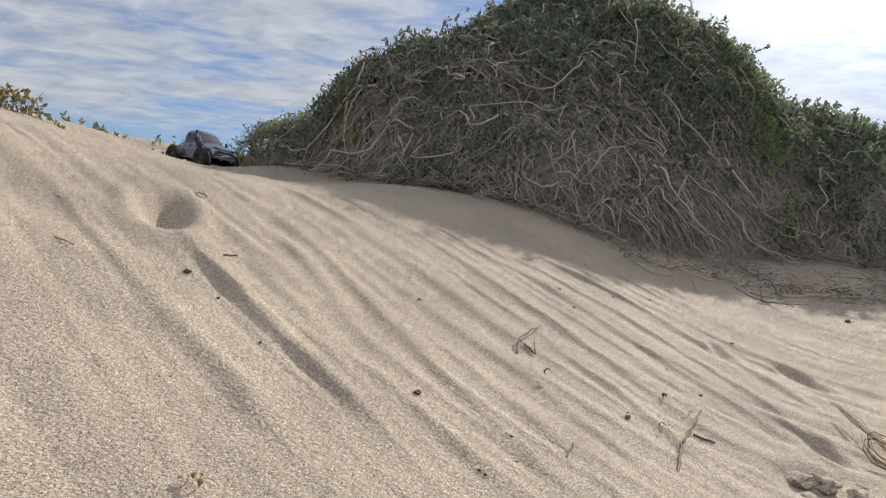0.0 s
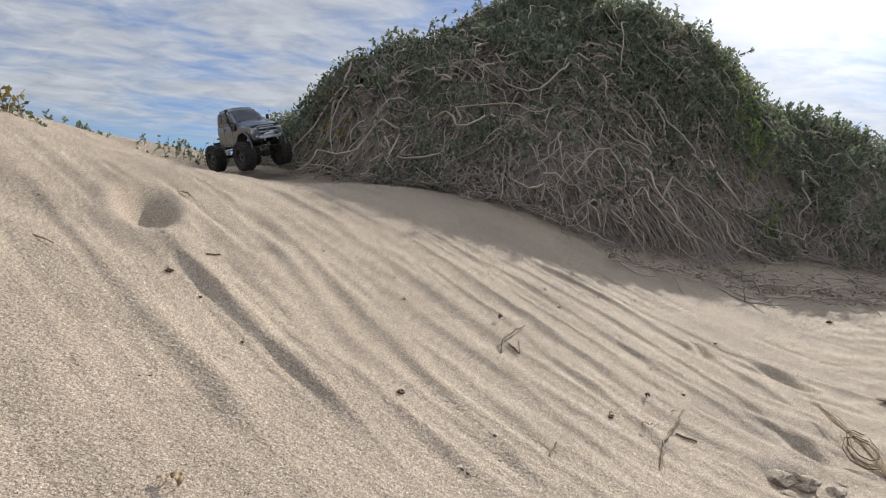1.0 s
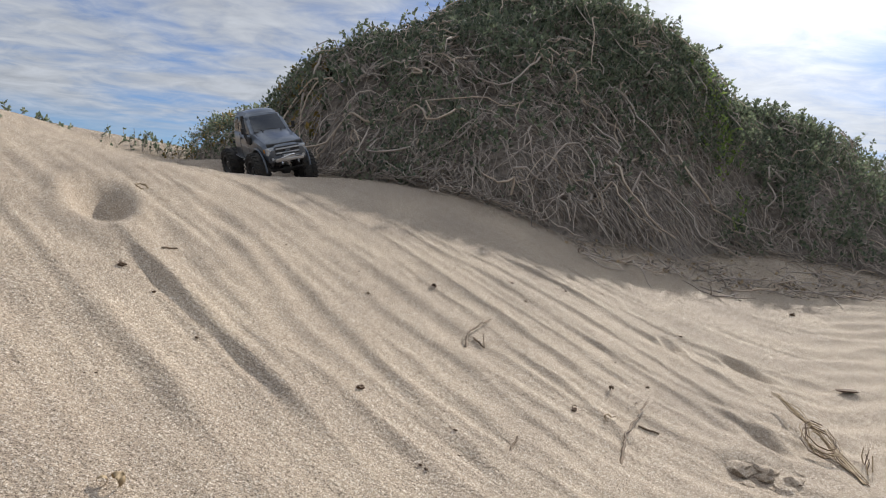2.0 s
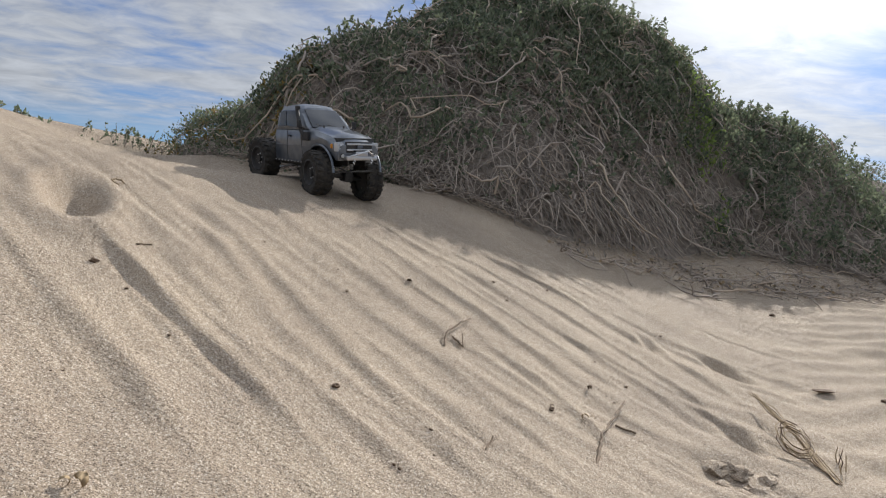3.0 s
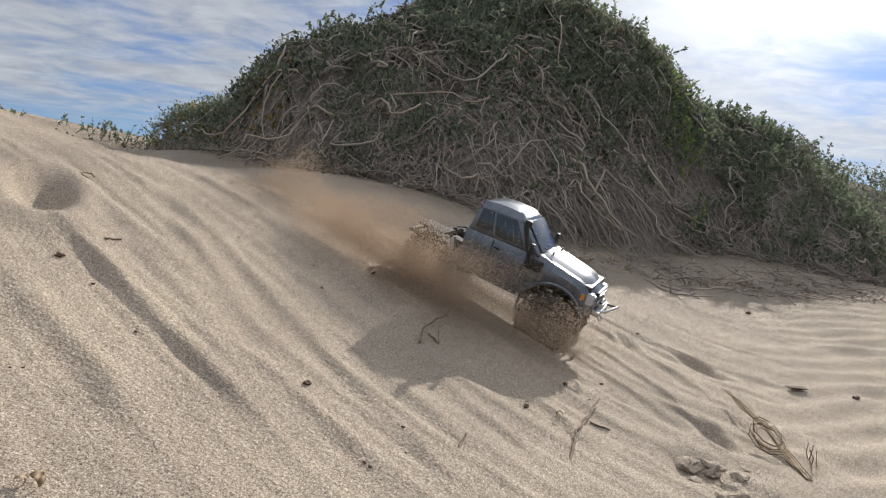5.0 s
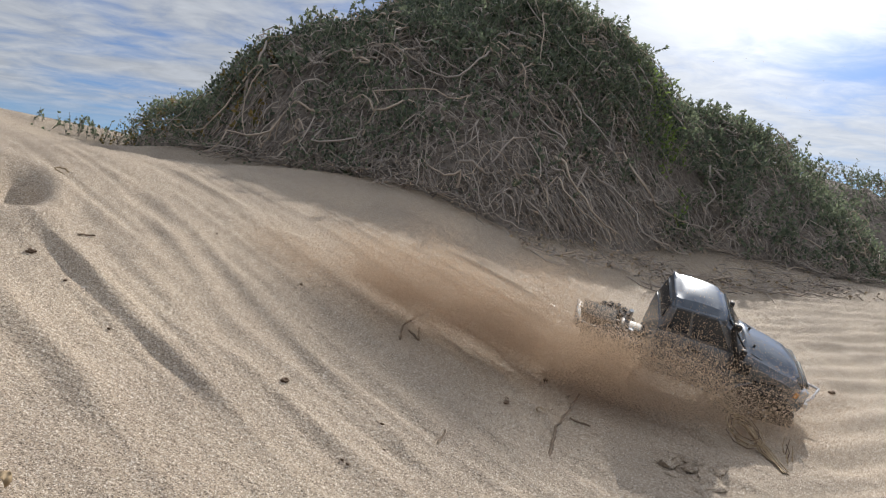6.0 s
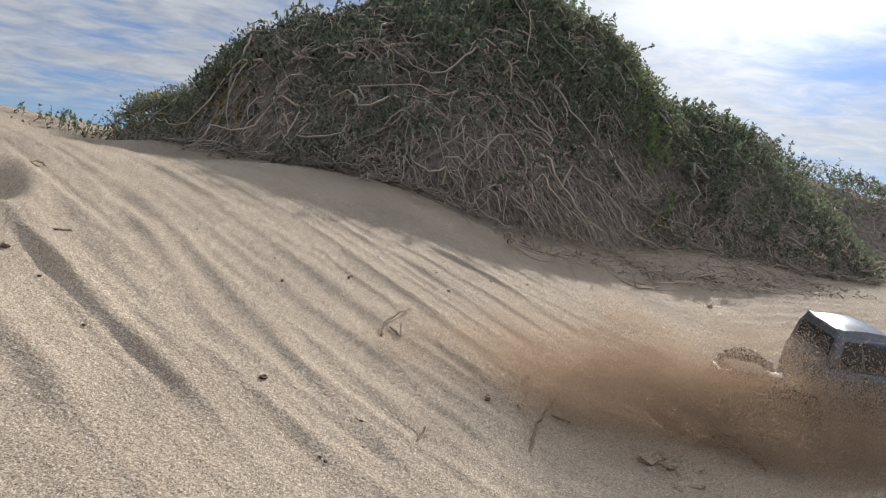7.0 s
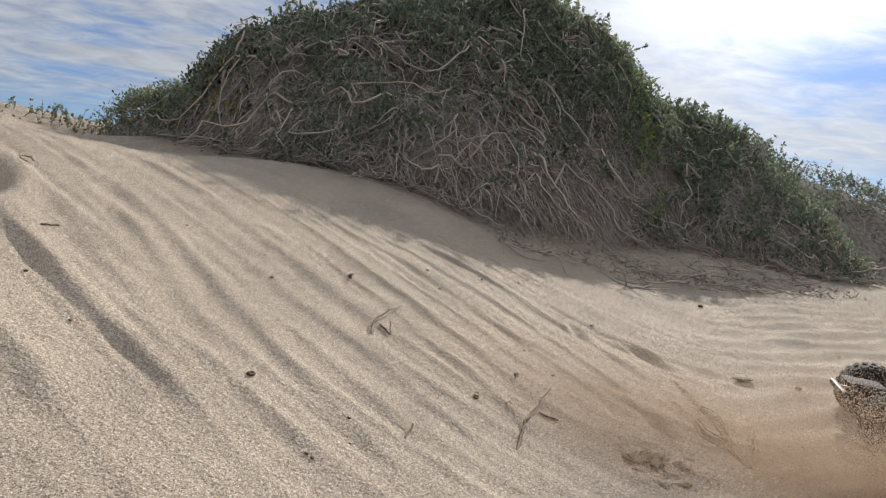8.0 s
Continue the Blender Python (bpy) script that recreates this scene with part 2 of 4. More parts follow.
# ridges of the slope, each bent through three places: x, y, x, y, x, y, half width, height
RIDGES = (
    (-0.500, 0.958, -0.241, 0.741, -0.032, 0.562, 0.020, 0.0150),
    (-0.453, 1.090, -0.247, 0.853, -0.108, 0.682, 0.030, 0.0065),
    (-0.452, 0.700, -0.360, 0.660, -0.209, 0.508, 0.046, 0.0080),
    (-0.382, 1.296, -0.147, 0.996, 0.035, 0.792, 0.022, 0.0055),
    (-0.166, 0.768, -0.038, 0.688, 0.093, 0.563, 0.018, 0.0037),
    (-0.015, 1.478, 0.312, 1.177, 0.563, 0.849, 0.018, 0.0052),
    (0.101, 1.557, 0.466, 1.315, 0.719, 0.879, 0.019, 0.0067),
    (0.189, 1.605, 0.567, 1.390, 0.770, 1.020, 0.016, 0.0060),
    (0.274, 1.723, 0.669, 1.500, 0.900, 1.005, 0.018, 0.0067),
    (0.414, 1.750, 0.660, 1.600, 0.920, 1.330, 0.016, 0.0052),
    (0.286, 1.049, 0.374, 0.947, 0.480, 0.713, 0.016, 0.0044),
    (0.150, 0.934, 0.241, 0.828, 0.363, 0.650, 0.015, 0.0034),
)
SMALL_RIDGES = (
    (0.037, 0.897, 0.152, 0.777, 0.280, 0.606, 0.018, 0.0041),
    (-0.083, 0.921, 0.035, 0.792, 0.192, 0.584, 0.018, 0.0048),
    (-0.086, 1.118, 0.064, 1.000, 0.186, 0.872, 0.015, 0.0034),
    (-0.187, 1.117, -0.078, 1.002, 0.058, 0.868, 0.016, 0.0037),
    (-0.549, 1.378, -0.309, 1.100, -0.128, 0.839, 0.022, 0.0048),
    (-0.451, 1.583, -0.198, 1.414, 0.044, 1.242, 0.020, 0.0041),
    (0.060, 1.300, 0.260, 1.090, 0.420, 0.860, 0.013, 0.0030),
    (0.160, 1.440, 0.400, 1.220, 0.620, 0.930, 0.012, 0.0034),
    (0.500, 1.320, 0.640, 1.130, 0.760, 0.930, 0.011, 0.0037),
    (-0.300, 0.800, -0.180, 0.690, -0.080, 0.560, 0.014, 0.0030),
)
# hollows: x, y, length, width, depth, turn in degrees
HOLLOWS = (
    (-0.575, 1.06, 0.085, 0.044, 0.052, -66),
    (-0.38, 1.20, 0.080, 0.024, 0.012, -53),
    (0.96, 1.31, 0.068, 0.025, 0.024, -70),
    (0.78, 1.38, 0.040, 0.019, 0.019, -85),
    (0.76, 0.89, 0.056, 0.020, 0.016, -85),
    (0.64, 0.76, 0.045, 0.045, 0.015, -21),
    (-0.69, 0.89, 0.126, 0.056, 0.009, -13),
)


def sand_height(x, y):
    x, y = np.asarray(x, float), np.asarray(y, float)
    z = base_height(x, y)
    # u runs across the fall of the slope, v down it
    u, v = 0.64 * x + 0.77 * y, 0.77 * x - 0.64 * y
    on_slope = 1 / (1 + np.exp(-np.clip(-0.12 - 0.313 * x + 0.292 * y + 0.06 - (-0.199 - 0.026 * x + 0.123 * y), -1, 1) / 0.03))
    site = np.exp(-((x - 0.3) ** 2 + (y - 1.2) ** 2) / 9.0)
    w = u + 0.03 * value_noise(u * 4, v * 1.6, 5)
    z = z + site * on_slope * (0.008 * (0.3 - np.abs(value_noise(w * 11, v * 0.9, 1))) + 0.007 * value_noise(w * 26, v * 1.4, 2) + 0.0045 * value_noise(w * 55, v * 3, 9))
    z = z + site * (0.016 * value_noise(x * 3.0, y * 3.0, 3) + 0.004 * value_noise(x * 22, y * 22, 8))
    # wind ripples on the flat
    rip = y - 0.25 * x + 0.05 * value_noise(x * 3, y * 5, 6)
    z = z + site * (1 - on_slope) * (0.006 * np.sin(rip * 62 + 3 * value_noise(x * 2, y * 4, 4)) + 0.022 * value_noise(x * 7, y * 10, 7))
    for x0, y0, xm, ym, x1, y1, wide, high in RIDGES + SMALL_RIDGES:
        long = math.hypot(x1 - x0, y1 - y0)
        dx, dy = (x1 - x0) / long, (y1 - y0) / long
        sm, cm = ((xm - x0) * dx + (ym - y0) * dy) / long, -(xm - x0) * dy + (ym - y0) * dx
        s = ((x - x0) * dx + (y - y0) * dy) / long
        bow = cm / (sm * (1 - sm)) * np.clip(s, -0.2, 1.2) * (1 - np.clip(s, -0.2, 1.2))
        c = -(x - x0) * dy + (y - y0) * dx - bow + 0.004 * np.sin(s * 9 + x0 * 30) + 0.009 * value_noise(x * 9, y * 9, 11)
        ends = np.clip((s + 0.10) / 0.25, 0, 1) * np.clip((1.15 - s) / 0.30, 0, 1)
        uneven = 0.8 + 0.8 * value_noise(s * 5 + x0 * 9, s * 0 + y0 * 7, 12)
        crest = np.where(c < 0, np.exp(-(c / (wide * 0.62)) ** 2), np.exp(-np.abs(c / (wide * 1.6)) ** 1.5))
        z = z + high * uneven * ends * (crest - 0.4 * np.exp(-((c + wide * 1.5) / (wide * 0.8)) ** 2))
    for x0, y0, long, wide, deep, turn in HOLLOWS:
        a = radians(turn)
        s, c = (x - x0) * math.cos(a) + (y - y0) * math.sin(a), -(x - x0) * math.sin(a) + (y - y0) * math.cos(a)
        d2 = (s / long) ** 2 + (c / wide) ** 2
        z = z - deep * (np.exp(-d2) - 0.16 * np.exp(-(np.sqrt(d2) - 1.7) ** 2 * 3))
    return z


def field(height, x0, x1, y0, y1, step=0.02):
    """A quick look-up of a height function, from a grid of its values."""
    grid = height(*np.meshgrid(np.arange(x0, x1, step), np.arange(y0, y1, step))).tolist()
    most_x, most_y = len(grid[0]) - 2, len(grid) - 2

    def at(x, y):
        fx, fy = (x - x0) / step, (y - y0) / step
        i, j = min(max(int(fx), 0), most_x), min(max(int(fy), 0), most_y)
        fx, fy = min(max(fx - i, 0.0), 1.0), min(max(fy - j, 0.0), 1.0)
        a, b = grid[j], grid[j + 1]
        return (a[i] * (1 - fx) + a[i + 1] * fx) * (1 - fy) + (b[i] * (1 - fx) + b[i + 1] * fx) * fy

    return at


sand_at = field(sand_height, -2.6, 3.4, 0.1, 4.9, 0.01)


def ground_z(x, y):
    return sand_at(x, y)


def graded(low, high, step, reach, growth=1.13):
    """Even steps from low to high, then ever wider ones out to the reach on both sides."""
    mid = list(np.arange(low, high, step))
    out, s, p = [], step, high
    while p < reach:
        out.append(p)
        s *= growth
        p += s
    back, s, p = [], step, low
    while p > -reach:
        s *= growth
        p -= s
        back.append(p)
    return np.array(back[::-1] + mid + out)


def build_ground():
    xs, ys = graded(-1.3, 1.9, 0.0065, 900), graded(0.15, 2.6, 0.0065, 900)
    gx, gy = np.meshgrid(xs, ys)
    gz = sand_height(gx, gy)
    nx, ny = len(xs), len(ys)
    me = bpy.data.meshes.new("ground")
    me.vertices.add(nx * ny)
    me.vertices.foreach_set("co", np.stack((gx, gy, gz), -1).astype(np.float32).ravel())
    i = (np.arange(ny - 1)[:, None] * nx + np.arange(nx - 1)[None]).ravel()
    quads = np.stack((i, i + 1, i + nx + 1, i + nx), -1)
    me.loops.add(quads.size)
    me.loops.foreach_set("vertex_index", quads.ravel().astype(np.int32))
    me.polygons.add(len(quads))
    me.polygons.foreach_set("loop_start", np.arange(0, quads.size, 4, dtype=np.int32))
    me.polygons.foreach_set("use_smooth", np.ones(len(quads), bool))
    me.update(calc_edges=True)
    me.materials.append(SAND)
    return tagged(new("ground", me), "pale tan dune sand, rippled and rutted down the slope", "sand", kind="structure")


ground = build_ground()


# ---- the overgrown mound ----
# centre x, y, half widths, top above the foot, foot height
LOBES = (
    (1.10, 4.24, 1.79, 1.43, 1.57, 0.24),
    (-0.45, 4.35, 1.35, 1.10, 0.40, 0.46),
    (2.44, 4.27, 1.57, 1.40, 1.09, 0.04),
    (4.81, 5.60, 2.18, 1.59, 1.01, 0.02),
    (0.35, 3.51, 1.34, 1.20, 0.94, 0.33),
)


def mound_height(x, y):
    x, y = np.asarray(x, float), np.asarray(y, float)
    z = np.full(x.shape, -9.0)
    for cx, cy, rx, ry, top, foot in LOBES:
        d = np.sqrt(((x - cx) / rx) ** 2 + ((y - cy) / ry) ** 2)
        z = soft_max(z, foot + top * (1 - np.minimum(d, 3.0) ** 2.1), 0.12)
    # a bare lane runs past its left end
    along = np.clip(((x + 1.75) * 0.568 - (y - 4.25) * 0.823) / 2.15, 0, 1) * 2.15
    off = np.hypot(x + 1.75 - along * 0.568, y - 4.25 + along * 0.823)
    z = z - 0.45 * np.clip((0.36 - off) / 0.16, 0, 1)
    z = z + 0.12 * value_noise(x * 2.2, y * 2.2, 21) + 0.13 * value_noise(x * 5.3, y * 5.3, 22) + 0.08 * value_noise(x * 12, y * 12, 23)
    return z


hill, soil_at = field(mound_height, -3.2, 8.2, 1.2, 8.0), field(base_height, -3.2, 8.2, 1.2, 8.0)


def mound_point(rng, lift=0.0, front=0.8):
    """A random point on the mound, more often on the side that faces the open sand."""
    while True:
        cx, cy, rx, ry, top, foot = LOBES[rng.choice(5, p=(0.26, 0.17, 0.2, 0.1, 0.27))]
        a = rng.uniform(0, 2 * math.pi)
        if rng.random() < front:
            a = rng.uniform(math.pi * 0.93, math.pi * 2.07)
        r = math.sqrt(rng.random()) * 1.03
        x, y = cx + rx * r * math.cos(a), cy + ry * r * math.sin(a)
        z = hill(x, y)
        if z > soil_at(x, y) - 0.02:
            return Vector((x, y, z + lift))


def mound_normal(x, y):
    e = 0.04
    dx = (hill(x + e, y) - hill(x - e, y)) / (2 * e)
    dy = (hill(x, y + e) - hill(x, y - e)) / (2 * e)
    return Vector((-dx, -dy, 1)).normalized()


def tube(points, radii, sides=4):
    """Points and faces of a tapering tube along a line."""
    verts, faces = [], []
    for i, p in enumerate(points):
        ahead = (points[min(i + 1, len(points) - 1)] - points[max(i - 1, 0)]).normalized()
        a = ahead.cross(Vector((0.31, 0.17, 0.93))).normalized()
        b = ahead.cross(a)
        for k in range(sides):
            t = 2 * math.pi * k / sides
            verts.append(p + (a * math.cos(t) + b * math.sin(t)) * radii[i])
    for i in range(len(points) - 1):
        for k in range(sides):
            m = (k + 1) % sides
            faces.append((i * sides + k, i * sides + m, (i + 1) * sides + m, (i + 1) * sides + k))
    return verts, faces


class Pile:
    """Gathers many small pieces into one mesh."""

    def __init__(self):
        self.verts, self.faces = [], []

    def add(self, verts, faces):
        n = len(self.verts)
        self.verts.extend(verts)
        self.faces.extend(tuple(i + n for i in f) for f in faces)


def creeper(rng, start, long, thick, hug=0.03, down=0.0, steps=9, out=0.0):
    """A bent stem that runs over the mound's surface."""
    n = mound_normal(start.x, start.y)
    way = n.cross(Vector((rng.normal(), rng.normal(), rng.normal()))).normalized()
    way = (way + Vector((0, 0, -down)) + Vector((n.x, n.y, -0.3)) * out * 2.5).normalized()
    pts, p = [], start.copy()
    for i in range(steps):
        pts.append(p.copy())
        way = (way + Vector((rng.normal(), rng.normal(), rng.normal())) * 0.60 + Vector((0, 0, -0.02 - 0.1 * down))).normalized()
        p = p + way * (long / steps)
        top = hill(p.x, p.y)
        soil = soil_at(p.x, p.y)
        top = max(top, soil)
        gap = p.z - top
        most = long / steps * (0.8 if gap < 0 else 0.45 if gap < hug + 0.05 else 1.3)
        p.z += min(most, max(-most, (hug + 0.04 * rng.random() - gap) * 0.7))
    rad = [thick * (1 - 0.65 * i / (steps - 1)) for i in range(steps)]
    return tube(pts, rad)


def leaf_shape(p, way, side, long, wide):
    """A small folded leaf: two faces along a midrib."""
    up = way.cross(side)
    mid = p + way * long * 0.5 - up * wide * 0.18
    return [p, p + way * long * 0.5 + side * wide, p + way * long, p + way * long * 0.5 - side * wide, mid], [(0, 1, 4), (1, 2, 4), (2, 3, 4), (3, 0, 4)]


def random_way(rng, bias=Vector((0, 0, 0))):
    return (Vector((rng.normal(), rng.normal(), rng.normal())).normalized() + bias).normalized()


def sprig(rng, base, tall, leaves, stems, size=0.016, lean=None):
    """An upright shoot with leaves all along it."""
    way = random_way(rng, Vector((0, 0, 2.0)) if lean is None else lean)
    pts, p = [], base.copy()
    for i in range(5):
        pts.append(p.copy())
        way = (way + Vector((rng.normal(), rng.normal(), rng.normal())) * 0.22).normalized()
        p = p + way * tall / 4
    stems.add(*tube(pts, [0.0035 * (1 - 0.18 * i) for i in range(5)], 3))
    for i in range(int(5 + tall * 85)):
        k = rng.uniform(0.15, 1) * 3.99
        q = pts[int(k)].lerp(pts[int(k) + 1], k - int(k))
        w = random_way(rng, way * 0.9)
        s = w.cross(random_way(rng)).normalized()
        long = size * rng.uniform(0.7, 1.5)
        leaves.add(*leaf_shape(q, w, s, long, long * 0.28))


def build_mound():
    rng = np.random.default_rng(4)
    shrub = tagged(new("shrub_mound"), "tangled mound of dry grey-brown vines with green leafy crown", "shrub")
    shrub.location = (0, 0, 0)
    xs, ys = np.linspace(-1.8, 7.2, 240), np.linspace(1.7, 7.4, 150)
    gx, gy = np.meshgrid(xs, ys)
    gz = np.maximum(mound_height(gx, gy) - 0.09, base_height(gx, gy) - 0.15)
    i = (np.arange(149)[:, None] * 240 + np.arange(239)[None]).ravel()
    quads = np.stack((i, i + 1, i + 241, i + 240), -1)
    under = (gz < base_height(gx, gy) - 0.05).ravel()
    quads = quads[~under[quads].all(1)]
    raw("litter", np.stack((gx, gy, gz), -1).reshape(-1, 3), quads, LITTER, shrub, True)
    # stems that can be told apart, then the tangle behind them
    for i in range(300):
        p = mound_point(rng, 0.05, 1.0)
        v, f = creeper(rng, p, rng.uniform(0.35, 0.95), rng.uniform(0.0036, 0.0078), 0.11, rng.uniform(-0.05, 0.15), 14)
        raw("stem", v, f, PALE if rng.random() < 0.5 else BARK, shrub, True)
    tangle = Pile()
    for i in range(13000):
        p = mound_point(rng, 0.0, 0.9)
        leafy = p.z - soil_at(p.x, p.y) > 0.95 or p.x > 1.7
        if rng.random() < (0.7 if p.x < -0.45 else 0.5 if leafy else 0.0):
            continue
        tangle.add(*creeper(rng, p, rng.uniform(0.14, 0.44), rng.uniform(0.0014, 0.0042), rng.uniform(-0.03, 0.09), rng.uniform(0, 0.15), 6))
    tagged(raw("tangle", tangle.verts, tangle.faces, BARK, shrub, True), kind="stuff")
    # dry ends that hang down over the sand at the foot
    fringe = Pile()
    made = 0
    while made < 1700:
        p = mound_point(rng, 0.03, 1.0)
        if p.z - soil_at(p.x, p.y) > 0.24 or p.y > 3.7:
            continue
        made += 1
        v, f = creeper(rng, p, rng.uniform(0.08, 0.30), rng.uniform(0.0016, 0.0040), 0.014, 0.15, 6, rng.uniform(0.2, 1.2))
        if made <= 50:
            raw("hanging_stem", v, f, PALE, shrub, True)
        else:
            fringe.add(v, f)
    tagged(raw("fringe", fringe.verts, fringe.faces, BARK, shrub, True), kind="stuff")
    # leaves: thick on the crown and the far side, thin on the shaded face
    leaves, shoots, yellow = Pile(), Pile(), Pile()
    count = 0
    while count < 95000:
        p = mound_point(rng, 0.0, 0.65)
        high = (p.z - soil_at(p.x, p.y)) / 1.6
        green = 0.16 + 1.0 * min(1, max(0, high - 0.26)) + (0.40 if p.x < -0.35 else 0.22 if p.x > 1.7 else 0)
        if value_noise(np.array(p.x * 4), np.array(p.z * 5), 31) > green - 0.30:
            continue
        n = mound_normal(p.x, p.y)
        for k in range(5):
            q = p + random_way(rng) * 0.05 * rng.random() + n * rng.uniform(-0.01, 0.09)
            w = random_way(rng, n * 0.8 + Vector((0, 0, 0.4)))
            long = rng.uniform(0.012, 0.026)
            leaves.add(*leaf_shape(q, w, w.cross(random_way(rng)).normalized(), long, long * 0.3))
            count += 1
    for i in range(6200):
        p = mound_point(rng, 0.0, 0.55)
        high = (p.z - soil_at(p.x, p.y)) / 1.6
        tail = p.x < -0.35
        if rng.random() > 0.06 + high * 1.3 and not tail and p.x < 2.2:
            continue
        tall = rng.uniform(0.05, 0.11) if tail else rng.uniform(0.06, 0.12) + 0.10 * rng.random() ** 3
        if high > 0.35 and rng.random() < 0.10:
            tall = rng.uniform(0.14, 0.24)
        sprig(rng, p, tall, yellow if tail and rng.random() < 0.45 else leaves, shoots, 0.025)
    # leaves in the saddle, the sun from behind put into their brighter colour
    sunlit = Pile()
    for i in range(90):
        x, y = 1.86 + rng.normal(0, 0.07), 3.30 + rng.normal(0, 0.16)
        sprig(rng, Vector((x, y, hill(x, y) + 0.02)), rng.uniform(0.06, 0.13), sunlit, shoots, 0.022)
    tagged(raw("sunlit_foliage", sunlit.verts, sunlit.faces, LEAF_SUNLIT, shrub), "yellow-green leaves with sunlight painted into their bright colour", kind="stuff")
    tagged(raw("foliage", leaves.verts, leaves.faces, LEAF, shrub), kind="stuff")
    tagged(raw("yellow_foliage", yellow.verts, yellow.faces, LEAF_YELLOW, shrub), kind="stuff")
    tagged(raw("shoot_growth", shoots.verts, shoots.faces, BARK, shrub, True), kind="stuff")


build_mound()


# ---- the model truck (x ahead, y to its left, z up from the ground under it) ----
FRONT, REAR, TRACK, RADIUS = 0.163, -0.187, 0.102, 0.070
SIZE = 0.94


def box_bm(size, at=(0, 0, 0), bevel=0.0, turn=None, seg=2):
    bm = bmesh.new()
    bmesh.ops.create_cube(bm, size=1, matrix=Matrix.Diagonal((*size, 1)))
    if bevel:
        bmesh.ops.bevel(bm, geom=bm.edges[:], offset=bevel, segments=seg, profile=0.6, affect="EDGES")
    bmesh.ops.transform(bm, matrix=(turn or Matrix()), verts=bm.verts)
    bmesh.ops.translate(bm, vec=at, verts=bm.verts)
    return bm


def rod_bm(points, radius, sides=8):
    pts = [Vector(p) for p in points]
    v, f = tube(pts, [radius] * len(pts), sides)
    bm = bmesh.new()
    vs = [bm.verts.new(p) for p in v]
    for q in f:
        bm.faces.new([vs[i] for i in q])
    bm.faces.new(vs[:sides][::-1])
    bm.faces.new(vs[-sides:])
    bmesh.ops.recalc_face_normals(bm, faces=bm.faces[:])
    return bm


def merge(*parts):
    out = bmesh.new()
    for bm in parts:
        me = bpy.data.meshes.new("tmp")
        bm.to_mesh(me)
        bm.free()
        out.from_mesh(me)
        bpy.data.meshes.remove(me)
    return out


def hex_bm(corners, bevel):
    """A solid of eight corners: four below, four above, in the same order."""
    bm = bmesh.new()
    v = [bm.verts.new(c) for c in corners]
    for q in ((3, 2, 1, 0), (4, 5, 6, 7), (0, 1, 5, 4), (1, 2, 6, 5), (2, 3, 7, 6), (3, 0, 4, 7)):
        bm.faces.new([v[i] for i in q])
    bmesh.ops.recalc_face_normals(bm, faces=bm.faces[:])
    if bevel:
        bmesh.ops.bevel(bm, geom=bm.edges[:], offset=bevel, segments=3, profile=0.6, affect="EDGES")
    return bm


def cab_bm(corners):
    """The cab's solid, its roof edges well rounded and the roof domed."""
    bm = hex_bm(corners, 0)
    bmesh.ops.subdivide_edges(bm, edges=bm.edges[:], cuts=9, use_grid_fill=True)
    top, low = max(v.co.z for v in bm.verts), corners[0][2]
    for v in bm.verts:
        up = max(0.0, (v.co.z - low) / (top - low))
        across = v.co.y / 0.078
        along = (v.co.x + 0.045) / 0.062
        if up > 0.9:
            v.co.z += 0.014 * max(0, 1 - across ** 2) ** 0.7 * max(0, 1 - along ** 2 * 0.8) + 0.003 - 0.011 * max(0, abs(across) - 0.80) / 0.2 - 0.007 * max(0, along - 0.7)
        elif up > 0.0:
            v.co.y *= 1 + 0.030 * math.sin(math.pi * up) * (abs(across) > 0.8)
            v.co.x += 0.001 * math.sin(math.pi * up) * (1 - min(1, across ** 2)) * (1 if along > 0 else -1) * (abs(v.co.x + 0.01) > 0.02)
    bmesh.ops.bevel(bm, geom=[e for e in bm.edges if len(e.link_faces) == 2 and e.calc_face_angle() > 0.45], offset=0.006, segments=3, profile=0.6, affect="EDGES")
    return bm


def pane_bm(a, b, c, d, thick=0.0016):
    """A thin slab on four corners, thickened along its normal."""
    p = [Vector(q) for q in (a, b, c, d)]
    n = (p[1] - p[0]).cross(p[3] - p[0]).normalized() * thick
    return hex_bm([q - n for q in p] + [q + n for q in p], 0.0006)


